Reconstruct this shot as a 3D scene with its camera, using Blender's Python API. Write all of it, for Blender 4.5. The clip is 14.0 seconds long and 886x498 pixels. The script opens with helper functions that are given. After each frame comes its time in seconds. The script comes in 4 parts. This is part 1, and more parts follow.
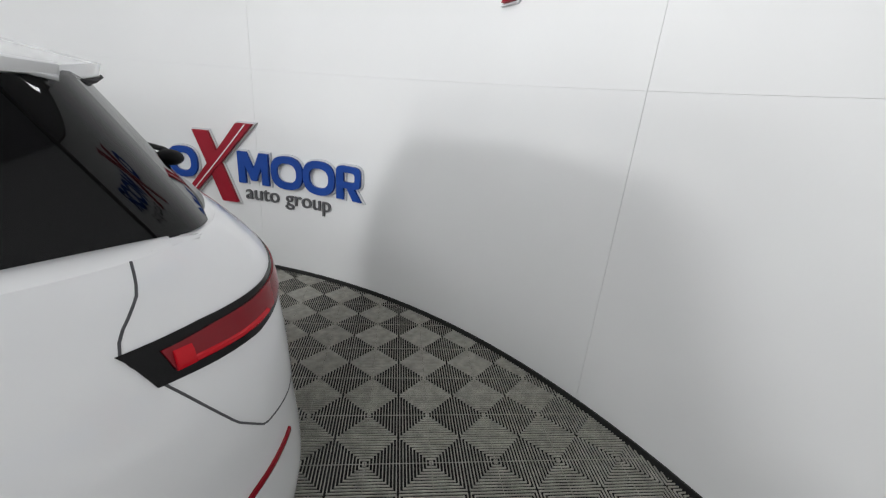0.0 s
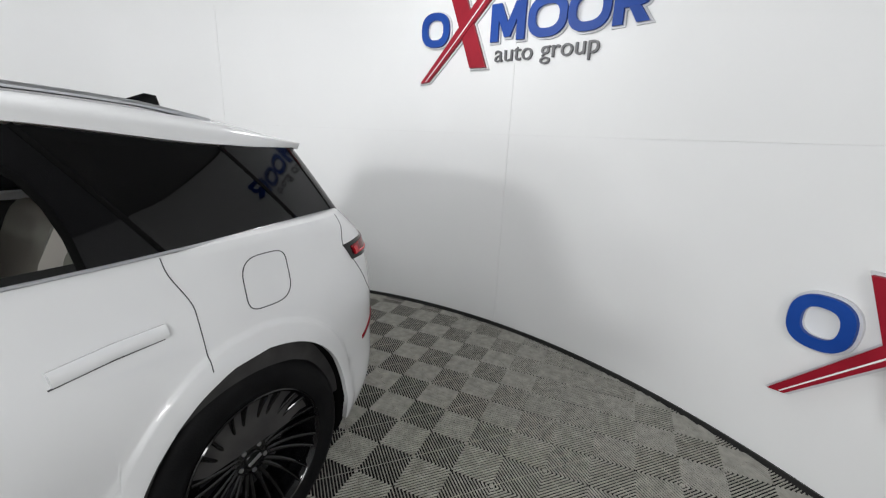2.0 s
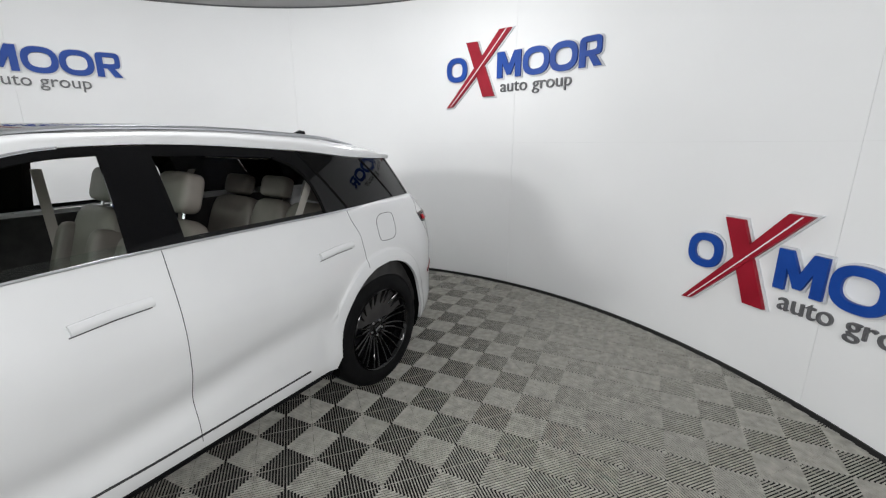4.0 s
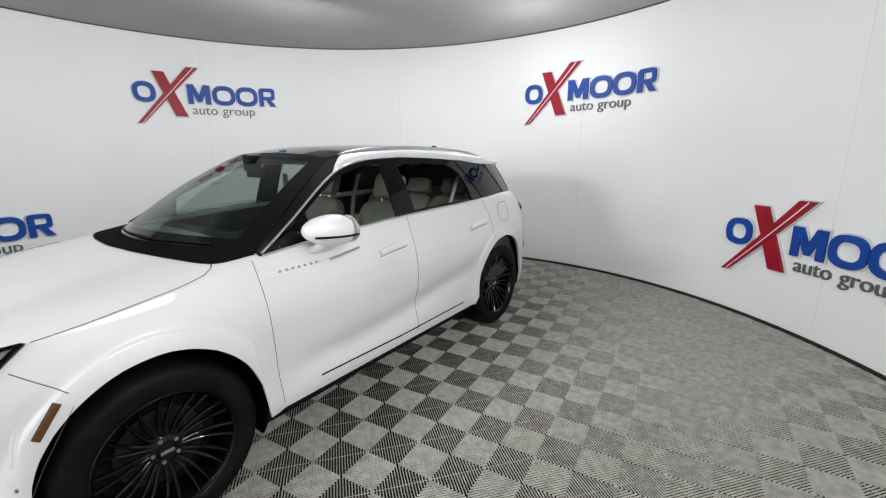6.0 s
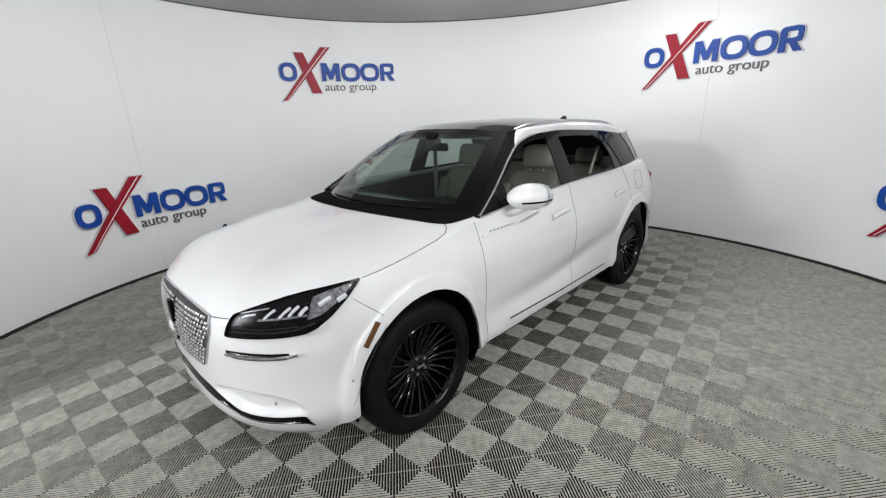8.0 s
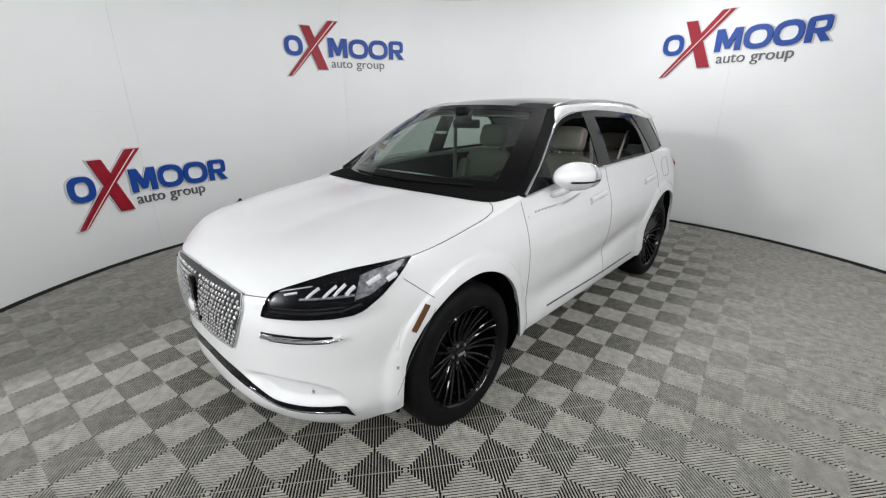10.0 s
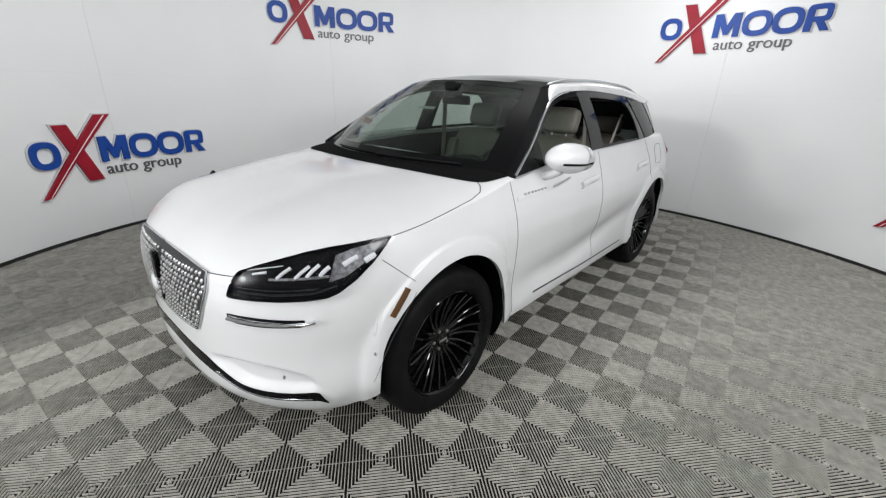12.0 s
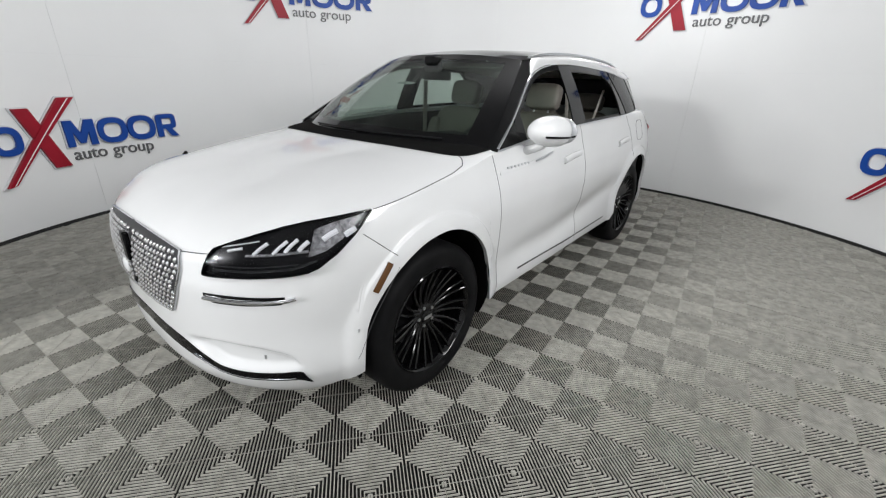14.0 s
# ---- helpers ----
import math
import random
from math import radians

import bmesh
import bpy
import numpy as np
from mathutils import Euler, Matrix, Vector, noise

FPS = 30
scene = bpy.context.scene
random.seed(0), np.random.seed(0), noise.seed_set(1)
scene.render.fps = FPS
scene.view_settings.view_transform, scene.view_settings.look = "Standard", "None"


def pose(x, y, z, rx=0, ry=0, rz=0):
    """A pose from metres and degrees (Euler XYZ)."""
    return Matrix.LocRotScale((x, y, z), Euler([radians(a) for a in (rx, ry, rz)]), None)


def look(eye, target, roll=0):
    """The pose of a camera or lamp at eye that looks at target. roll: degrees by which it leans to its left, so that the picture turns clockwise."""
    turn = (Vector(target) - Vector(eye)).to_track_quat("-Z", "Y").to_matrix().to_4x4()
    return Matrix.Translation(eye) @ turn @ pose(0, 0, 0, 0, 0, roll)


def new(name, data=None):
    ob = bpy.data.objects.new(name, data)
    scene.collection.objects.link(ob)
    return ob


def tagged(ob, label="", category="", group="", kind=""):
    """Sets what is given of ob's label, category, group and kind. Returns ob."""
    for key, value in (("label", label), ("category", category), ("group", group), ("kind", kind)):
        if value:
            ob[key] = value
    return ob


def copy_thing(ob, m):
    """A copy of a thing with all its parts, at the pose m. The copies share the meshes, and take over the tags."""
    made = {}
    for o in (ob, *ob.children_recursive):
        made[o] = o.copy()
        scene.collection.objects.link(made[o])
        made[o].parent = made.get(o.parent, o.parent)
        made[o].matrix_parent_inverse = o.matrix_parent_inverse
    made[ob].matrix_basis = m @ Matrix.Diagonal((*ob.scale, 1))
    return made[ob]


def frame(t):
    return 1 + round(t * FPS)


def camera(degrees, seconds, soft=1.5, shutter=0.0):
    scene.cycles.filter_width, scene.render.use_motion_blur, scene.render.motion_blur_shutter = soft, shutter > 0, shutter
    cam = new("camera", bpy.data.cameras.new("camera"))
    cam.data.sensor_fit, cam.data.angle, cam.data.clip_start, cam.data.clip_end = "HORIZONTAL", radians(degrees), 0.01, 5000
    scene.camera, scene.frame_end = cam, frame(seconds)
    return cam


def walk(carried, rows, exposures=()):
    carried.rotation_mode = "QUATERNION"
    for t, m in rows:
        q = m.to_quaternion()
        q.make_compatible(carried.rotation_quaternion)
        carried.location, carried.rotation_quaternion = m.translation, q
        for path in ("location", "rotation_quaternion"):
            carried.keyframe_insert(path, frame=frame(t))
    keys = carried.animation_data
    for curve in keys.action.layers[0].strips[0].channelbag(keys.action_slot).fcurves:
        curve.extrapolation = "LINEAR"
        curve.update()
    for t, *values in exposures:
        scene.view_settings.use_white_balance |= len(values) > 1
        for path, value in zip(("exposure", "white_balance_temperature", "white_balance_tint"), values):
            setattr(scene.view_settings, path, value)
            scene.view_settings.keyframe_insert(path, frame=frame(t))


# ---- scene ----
cam = camera(94.13, 14.0, soft=1.2)
PATH = [
    (0, (-1.796, 1.5, 1.454), (-3.149, 0.195, 0.769), 4.8),
    (0.5, (-1.471, 1.754, 1.482), (-2.887, 0.471, 0.89), 1.6),
    (1, (-1.227, 1.833, 1.494), (-2.741, 0.663, 0.91), 0.7),
    (1.5, (-0.888, 1.879, 1.48), (-2.495, 0.839, 0.9), 2.4),
    (2, (-0.617, 1.987, 1.507), (-2.296, 1.033, 0.983), 2.5),
    (2.5, (-0.309, 2.182, 1.506), (-2.003, 1.244, 1.01), 1.3),
    (5, (1.164, 2.551, 1.557), (-0.423, 1.436, 1.069), -0.7),
    (5.5, (1.531, 2.595, 1.565), (-0.02, 1.422, 1.097), -0.6),
    (6, (1.848, 2.638, 1.558), (0.287, 1.475, 1.103), -0.9),
    (6.5, (2.112, 2.691, 1.594), (0.58, 1.491, 1.131), -1.1),
    (7, (2.367, 2.592, 1.628), (0.912, 1.306, 1.152), -0.8),
    (7.5, (2.605, 2.453, 1.666), (1.232, 1.107, 1.116), -1.8),
    (8, (2.611, 2.324, 1.648), (1.273, 0.965, 1.046), -2.4),
    (10.5, (2.735, 1.99, 1.523), (1.353, 0.705, 0.86), 0.1),
    (11, (2.709, 1.979, 1.503), (1.323, 0.715, 0.81), 0.6),
    (11.5, (2.675, 1.966, 1.506), (1.287, 0.719, 0.786), 1.3),
    (12, (2.64, 1.961, 1.51), (1.246, 0.722, 0.787), 1.9),
    (12.5, (2.626, 1.967, 1.495), (1.22, 0.74, 0.775), 1.6),
    (13, (2.622, 1.964, 1.48), (1.211, 0.753, 0.746), 1.3),
    (13.5, (2.628, 1.966, 1.469), (1.21, 0.776, 0.712), 1.4),
    (14, (2.628, 1.967, 1.449), (1.205, 0.798, 0.671), 1.4),
]
walk(cam, [(t, look(eye, aim, roll)) for t, eye, aim, roll in PATH])

# ---- light, all unseen: fill points added under the ceiling, a wide light at the side, and the hall's lights through the entrance before the car ----
world = bpy.data.worlds.new("world")
scene.world = world
world.use_nodes = True
world.node_tree.nodes["Background"].inputs[0].default_value = (0.9, 0.95, 1.0, 1)
world.node_tree.nodes["Background"].inputs[1].default_value = 0.30
scene.view_settings.exposure = 0.0


def soft_light(place, aim, width, height, watts, tint=(0.98, 0.99, 1.0)):
    data = bpy.data.lights.new("soft_light", "AREA")
    data.shape, data.size, data.size_y, data.energy, data.color = "ELLIPSE", width, height, watts, tint
    ob = new("soft_light", data)
    ob.matrix_world = look(place, aim)
    return ob


MID, RAD, TALL = (0.347, 0.282), 4.0, 3.06
soft_light((8.0, -0.7, 3.0), (0.0, 0.0, 1.6), 1.0, 0.6, 245)
soft_light((8.0, -1.1, 1.9), (0.0, 0.0, 1.4), 0.8, 0.6, 105)
soft_light((1.3, 3.75, 2.2), (MID[0] + 0.2, MID[1] + 1.0, 0.0), 2.2, 0.4, 51)


# two unseen fill lights under the ceiling, added to brighten the wall on the car's right
soft_light((1.5, -0.9, 2.6), (1.8, -3.6, 1.2), 1.2, 0.3, 22)
soft_light((-0.8, -0.9, 2.6), (-1.6, -3.2, 1.2), 1.2, 0.3, 18)


def fill_point(x, y, z, watts, size=0.13, tint=(0.98, 0.99, 1.0)):
    data = bpy.data.lights.new("fill_point_light", "POINT")
    data.energy, data.shadow_soft_size, data.color = watts, size, tint
    ob = new("fill_point_light", data)
    ob.location = (x, y, z)


# Unseen fill lights, added to brighten car, floor and walls; no fixtures built.
for x, y, watts in ((2.9, 1.0, 31), (0.9, 2.5, 26), (-0.5, 0.3, 46), (-2.7, 0.5, 17)):
    fill_point(x, y, 2.48, watts)


# ---- materials ----
def material(name, colour, rough=0.5, metal=0.0, coat=0.0, spec=0.5):
    m = bpy.data.materials.new(name)
    m.use_nodes = True
    b = m.node_tree.nodes["Principled BSDF"]
    b.inputs["Base Color"].default_value = (*colour, 1)
    b.inputs["Roughness"].default_value = rough
    b.inputs["Metallic"].default_value = metal
    b.inputs["Coat Weight"].default_value = coat
    b.inputs["Coat Roughness"].default_value = 0.04
    b.inputs["Specular IOR Level"].default_value = spec
    return m


def mottled(m, scale, low, high, bump=0.0, detail=6.0, fine=None, rough_span=None):
    """Colour between low and high by noise, at two scales, with fine relief."""
    t = m.node_tree
    b = t.nodes["Principled BSDF"]
    co = t.nodes.new("ShaderNodeTexCoord")
    n1 = t.nodes.new("ShaderNodeTexNoise")
    n1.inputs["Scale"].default_value, n1.inputs["Detail"].default_value = scale, detail
    t.links.new(co.outputs["Object"], n1.inputs["Vector"])
    ramp = t.nodes.new("ShaderNodeValToRGB")
    ramp.color_ramp.elements[0].position, ramp.color_ramp.elements[1].position = 0.32, 0.68
    ramp.color_ramp.elements[0].color, ramp.color_ramp.elements[1].color = (*low, 1), (*high, 1)
    t.links.new(n1.outputs["Fac"], ramp.inputs["Fac"])
    t.links.new(ramp.outputs["Color"], b.inputs["Base Color"])
    n2 = t.nodes.new("ShaderNodeTexNoise")
    n2.inputs["Scale"].default_value, n2.inputs["Detail"].default_value = fine or scale * 18, 3.0
    t.links.new(co.outputs["Object"], n2.inputs["Vector"])
    if rough_span:
        mr = t.nodes.new("ShaderNodeMapRange")
        mr.inputs["To Min"].default_value, mr.inputs["To Max"].default_value = rough_span
        t.links.new(n1.outputs["Fac"], mr.inputs["Value"])
        t.links.new(mr.outputs["Result"], b.inputs["Roughness"])
    if bump:
        bp = t.nodes.new("ShaderNodeBump")
        bp.inputs["Strength"].default_value, bp.inputs["Distance"].default_value = bump, 0.002
        t.links.new(n2.outputs["Fac"], bp.inputs["Height"])
        t.links.new(bp.outputs["Normal"], b.inputs["Normal"])
    return m


def pane_glass(name, tint, gloss=0.6, least=0.03):
    m = bpy.data.materials.new(name)
    m.use_nodes = True
    t = m.node_tree
    t.nodes.clear()
    out = t.nodes.new("ShaderNodeOutputMaterial")
    mix = t.nodes.new("ShaderNodeMixShader")
    see = t.nodes.new("ShaderNodeBsdfTransparent")
    see.inputs[0].default_value = (*tint, 1)
    gl = t.nodes.new("ShaderNodeBsdfGlossy")
    gl.inputs["Roughness"].default_value = 0.015
    lw = t.nodes.new("ShaderNodeLayerWeight")
    lw.inputs["Blend"].default_value = 0.5
    pw = t.nodes.new("ShaderNodeMath")
    pw.operation = "POWER"
    pw.inputs[1].default_value = 4.0
    ma = t.nodes.new("ShaderNodeMath")
    ma.operation = "MULTIPLY_ADD"
    ma.inputs[1].default_value, ma.inputs[2].default_value = gloss, least
    t.links.new(lw.outputs["Facing"], pw.inputs[0])
    t.links.new(pw.outputs[0], ma.inputs[0])
    t.links.new(ma.outputs[0], mix.inputs[0])
    t.links.new(see.outputs[0], mix.inputs[1])
    t.links.new(gl.outputs[0], mix.inputs[2])
    t.links.new(mix.outputs[0], out.inputs[0])
    return m


PAINT = mottled(material("white_paint", (0.72, 0.73, 0.73), 0.42, 0.0, 1.0), 3.0, (0.71, 0.715, 0.72), (0.745, 0.75, 0.755), 0.0)
PAINT.node_tree.nodes["Principled BSDF"].inputs["Coat Roughness"].default_value = 0.05
BLACK = material("black_gloss", (0.003, 0.003, 0.0035), 0.06, 0.0, 0.0, 0.20)
LAMP_BLACK = material("lamp_black", (0.004, 0.004, 0.0045), 0.25, spec=0.12)
SEAL = material("rubber_seal", (0.004, 0.004, 0.004), 0.9, spec=0.05)
RIM = material("black_rim", (0.004, 0.004, 0.0045), 0.08, 0.0, 0.0, 0.4)
TRIM = mottled(material("black_plastic", (0.02, 0.02, 0.02), 0.6, spec=0.1), 12, (0.005, 0.005, 0.0055), (0.010, 0.010, 0.011), 0.3)
GAP = material("panel_gap", (0.07, 0.07, 0.075), 0.8)
RUBBER = mottled(material("rubber", (0.01, 0.01, 0.01), 0.55, spec=0.09), 9, (0.004, 0.004, 0.0045), (0.009, 0.009, 0.0095), 0.4)
CHROME = material("chrome", (0.75, 0.76, 0.78), 0.12, 1.0)
LINK = material("grille_chrome", (0.90, 0.90, 0.91), 0.25, 1.0)
GRILLE_BACK = material("grille_back", (0.05, 0.05, 0.053), 0.4, 0.8)
REFLECTOR = mottled(material("lamp_reflector", (0.3, 0.3, 0.31), 0.35, 0.7), 60, (0.10, 0.10, 0.105), (0.42, 0.42, 0.43), 0.4)
SATIN = material("satin_metal", (0.55, 0.56, 0.58), 0.3, 1.0)
STEEL = material("brake_steel", (0.06, 0.06, 0.065), 0.4, 1.0)
CLEAR = pane_glass("clear_glass", (0.62, 0.69, 0.65))
DOOR_CLEAR = pane_glass("door_glass", (0.90, 0.93, 0.91))
PRIVACY = pane_glass("privacy_glass", (0.07, 0.07, 0.075), 0.45)
TAIL_GLASS = pane_glass("tailgate_glass", (0.05, 0.05, 0.055), 0.7)
LENS = pane_glass("lamp_lens", (0.90, 0.90, 0.91), 0.06, 0.004)
LEATHER = mottled(material("beige_leather", (0.5, 0.45, 0.38), 0.5), 5, (0.165, 0.148, 0.13), (0.215, 0.195, 0.17), 0.25, fine=240)
CABIN = mottled(material("dark_cabin", (0.03, 0.03, 0.03), 0.7), 14, (0.022, 0.021, 0.021), (0.04, 0.038, 0.037), 0.3)
LINING = mottled(material("light_lining", (0.5, 0.47, 0.42), 0.85), 8, (0.46, 0.43, 0.39), (0.54, 0.51, 0.46), 0.2)
RED_LAMP = material("red_lamp", (0.50, 0.004, 0.012), 0.15, 0.0, 0.0, 0.25)
DEEP_RED = material("dark_red_lamp", (0.20, 0.003, 0.010), 0.15, 0.0, 0.0, 0.3)
AMBER = material("amber_marker", (0.10, 0.042, 0.012), 0.2, 0.0, 0.6)
LAMP_GREY = material("lamp_bezel", (0.035, 0.036, 0.038), 0.3, 0.3)
LED = material("led_guide", (0.88, 0.89, 0.90), 0.2, 0.0, 0.6)
WALL = mottled(material("white_wall", (0.8, 0.8, 0.8), 0.5), 0.9, (0.765, 0.77, 0.77), (0.80, 0.805, 0.805), 0.10, fine=60, rough_span=(0.42, 0.58))
SHELL = material("wall_core", (0.6, 0.6, 0.6), 0.9)
CEIL = mottled(material("grey_ceiling", (0.4, 0.4, 0.4), 0.9), 1.2, (0.36, 0.36, 0.36), (0.40, 0.40, 0.40), 0.1, fine=90)
TILE = mottled(material("grey_tile", (0.3, 0.3, 0.28), 0.6, spec=0.25), 20.0, (0.315, 0.308, 0.277), (0.485, 0.473, 0.426), 0.0, rough_span=(0.5, 0.75), detail=12.0)
place = TILE.node_tree.nodes.new("ShaderNodeNewGeometry")
for node in TILE.node_tree.nodes:
    if node.type == "TEX_NOISE":
        TILE.node_tree.links.new(place.outputs["Position"], node.inputs["Vector"])
# Near-black, so that its colour puts deep shade between the tile ribs.
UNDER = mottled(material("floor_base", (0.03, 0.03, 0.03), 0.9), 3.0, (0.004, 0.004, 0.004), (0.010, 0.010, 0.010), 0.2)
SKIRT = material("black_skirting", (0.012, 0.012, 0.012), 0.6)
BLUE = mottled(material("blue_acrylic", (0.01, 0.05, 0.28), 0.45, spec=0.25), 6, (0.006, 0.048, 0.27), (0.009, 0.062, 0.32))
RED = mottled(material("red_acrylic", (0.28, 0.008, 0.02), 0.45, spec=0.25), 6, (0.26, 0.006, 0.018), (0.32, 0.009, 0.024))
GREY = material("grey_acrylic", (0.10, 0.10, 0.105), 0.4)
BACKER = material("silver_backer", (0.62, 0.63, 0.65), 0.4)
WHITE_LINE = material("white_line", (0.8, 0.8, 0.8), 0.5)


# ---- mesh helpers ----
CORE = Vector((0.0, 0.0, 0.65))


def part(name, bm, mat, parent=None, label="", smooth=True, thick=0.0, offset=-1.0, bevel=0.0, angle=40):
    if thick:
        # sheets of the car face outwards, so that their thickness lies inside
        bm.normal_update()
        lean = sum(f.normal.dot(f.calc_center_median() - CORE) * f.calc_area() for f in bm.faces)
        if lean < 0:
            bmesh.ops.reverse_faces(bm, faces=bm.faces)
    else:
        bmesh.ops.recalc_face_normals(bm, faces=bm.faces)
    for f in bm.faces:
        f.smooth = smooth
    for e in bm.edges:
        e.smooth = len(e.link_faces) == 2 and e.calc_face_angle(0.0) < radians(angle)
    mesh = bpy.data.meshes.new(name)
    bm.to_mesh(mesh)
    bm.free()
    mesh.materials.append(mat)
    ob = new(name, mesh)
    if parent:
        ob.parent = parent
    if label:
        ob["label"] = label
    if bevel:
        mod = ob.modifiers.new("bevel", "BEVEL")
        mod.width, mod.segments, mod.limit_method = bevel, 2, "ANGLE"
    if thick:
        mod = ob.modifiers.new("solid", "SOLIDIFY")
        mod.thickness, mod.offset = thick, offset
    return ob


def sheet(rows, flip=False, bm=None):
    """Faces over a grid of points."""
    bm = bm or bmesh.new()
    vs = [[bm.verts.new(p) for p in row] for row in rows]
    for i in range(len(vs) - 1):
        for j in range(len(vs[0]) - 1):
            q = [vs[i][j], vs[i + 1][j], vs[i + 1][j + 1], vs[i][j + 1]]
            if flip:
                q.reverse()
            if len({tuple(round(c, 6) for c in v.co) for v in q}) > 2:
                try:
                    bm.faces.new(q)
                except ValueError:
                    pass
    bmesh.ops.remove_doubles(bm, verts=bm.verts, dist=1e-6)
    return bm


def box(bm, x0, x1, y0, y1, z0, z1, m=None):
    out = bmesh.ops.create_cube(bm, size=1.0, matrix=Matrix.Translation(((x0 + x1) / 2, (y0 + y1) / 2, (z0 + z1) / 2)) @ Matrix.Diagonal((x1 - x0, y1 - y0, z1 - z0, 1)))
    if m:
        bmesh.ops.transform(bm, matrix=m, verts=out["verts"])
    return bm


def resample(pts, n):
    d = [0.0]
    for a, b in zip(pts, pts[1:]):
        d.append(d[-1] + math.dist(a, b))
    out, k = [], 0
    for i in range(n + 1):
        s = d[-1] * i / n
        while k < len(pts) - 2 and s > d[k + 1]:
            k += 1
        f = (s - d[k]) / max(1e-9, d[k + 1] - d[k])
        out.append(tuple(a + (b - a) * f for a, b in zip(pts[k], pts[k + 1])))
    return out


def between(low, high, at, nu=16, nv=8, lift=0.0, side=1):
    """A curved panel between two lines of a form's own coordinates, raised by lift along the form's normal."""
    A, B = resample(low, nu), resample(high, nu)
    rows = []
    for i in range(nu + 1):
        row = []
        for j in range(nv + 1):
            q = tuple(a + (b - a) * j / nv for a, b in zip(A[i], B[i]))
            row.append(raised(at, q, lift, side))
        rows.append(row)
    return rows


def normal_of(at, q):
    e = 2e-3
    p = Vector(at(*q))
    du = Vector(at(q[0] + e, q[1])) - Vector(at(q[0] - e, q[1]))
    dv = Vector(at(q[0], q[1] + e)) - Vector(at(q[0], q[1] - e))
    n = du.cross(dv)
    if n.length < 1e-12:
        return p, Vector((0, 1, 0))
    n.normalize()
    if n.dot(p - Vector((0, 0, 0.6))) < 0:
        n = -n
    return p, n


def raised(at, q, lift, side=1):
    p, n = normal_of(at, q)
    p = p + n * lift
    return (p.x, p.y * side, p.z)


def strip(line, at, width, high, low=-0.004, side=1, n=None, bm=None):
    """A bar of the given width that follows a line on a form, from low to high above it."""
    bm = bm or bmesh.new()
    qs = resample(line, n or max(4, len(line) * 5))
    ps = [normal_of(at, q) for q in qs]
    rings = []
    for i, (p, nn) in enumerate(ps):
        t = (ps[min(i + 1, len(ps) - 1)][0] - ps[max(i - 1, 0)][0]).normalized()
        b = nn.cross(t).normalized()
        ring = [p - b * width / 2 + nn * low, p - b * width / 2 + nn * high * 0.7, p - b * width / 4 + nn * high, p + b * width / 4 + nn * high, p + b * width / 2 + nn * high * 0.7, p + b * width / 2 + nn * low]
        rings.append([bm.verts.new((v.x, v.y * side, v.z)) for v in ring])
    for r, s in zip(rings, rings[1:]):
        for k in range(6):
            bm.faces.new((r[k], r[(k + 1) % 6], s[(k + 1) % 6], s[k]))
    bm.faces.new(rings[0])
    bm.faces.new(rings[-1])
    return bm


def tube(points, radius, bm=None, segments=8, squash=1.0, closed=False):
    bm = bm or bmesh.new()
    ps = [Vector(p) for p in points]
    rings = []
    n = len(ps)
    for i, p in enumerate(ps):
        t = (ps[(i + 1) % n] - ps[i - 1]) if closed else (ps[min(i + 1, n - 1)] - ps[max(i - 1, 0)])
        t.normalize()
        up = Vector((0, 0, 1)) if abs(t.z) < 0.9 else Vector((0, 1, 0))
        a = t.cross(up).normalized()
        b = a.cross(t)
        r = radius(i / (n - 1)) if callable(radius) else radius
        rings.append([bm.verts.new(p + a * r * math.cos(2 * math.pi * k / segments) + b * r * squash * math.sin(2 * math.pi * k / segments)) for k in range(segments)])
    pairs = list(zip(rings, rings[1:])) + ([(rings[-1], rings[0])] if closed else [])
    for r, s in pairs:
        for k in range(segments):
            bm.faces.new((r[k], r[(k + 1) % segments], s[(k + 1) % segments], s[k]))
    if not closed:
        bm.faces.new(rings[0])
        bm.faces.new(rings[-1])
    return bm


def turned(profile, segments=64, axis="Y", closed=False, bm=None):
    """A form turned about an axis from (radius, along) points."""
    bm = bm or bmesh.new()
    rings = []
    for k in range(segments):
        a = 2 * math.pi * k / segments
        c, s = math.cos(a), math.sin(a)
        rings.append([bm.verts.new((r * c, h, r * s) if axis == "Y" else (r * c, r * s, h)) for r, h in profile])
    n = len(profile)
    for k in range(segments):
        a, b = rings[k], rings[(k + 1) % segments]
        for j in range(n if closed else n - 1):
            bm.faces.new((a[j], b[j], b[(j + 1) % n], a[(j + 1) % n]))
    bmesh.ops.remove_doubles(bm, verts=bm.verts, dist=1e-6)
    return bm


# ---- the round booth, with its entrance before the car ----
GATE = (172.5 - 38.9 * 5, 172.5 - 38.9 * 4)


def arc_block(a0, a1, r0, r1, z0, z1, steps):
    """A curved block between two angles (degrees), two radii and two heights."""
    bm = bmesh.new()
    rings = []
    for i in range(steps + 1):
        a = radians(a0 + (a1 - a0) * i / steps)
        c, s = math.cos(a), math.sin(a)
        rings.append([bm.verts.new((MID[0] + r * c, MID[1] + r * s, z)) for r, z in ((r0, z0), (r1, z0), (r1, z1), (r0, z1))])
    for p, q in zip(rings, rings[1:]):
        for k in range(4):
            bm.faces.new((p[k], q[k], q[(k + 1) % 4], p[(k + 1) % 4]))
    if abs(a1 - a0) < 359.9:
        bm.faces.new(rings[0])
        bm.faces.new(rings[-1])
    else:
        bmesh.ops.remove_doubles(bm, verts=bm.verts, dist=1e-5)
    return bm


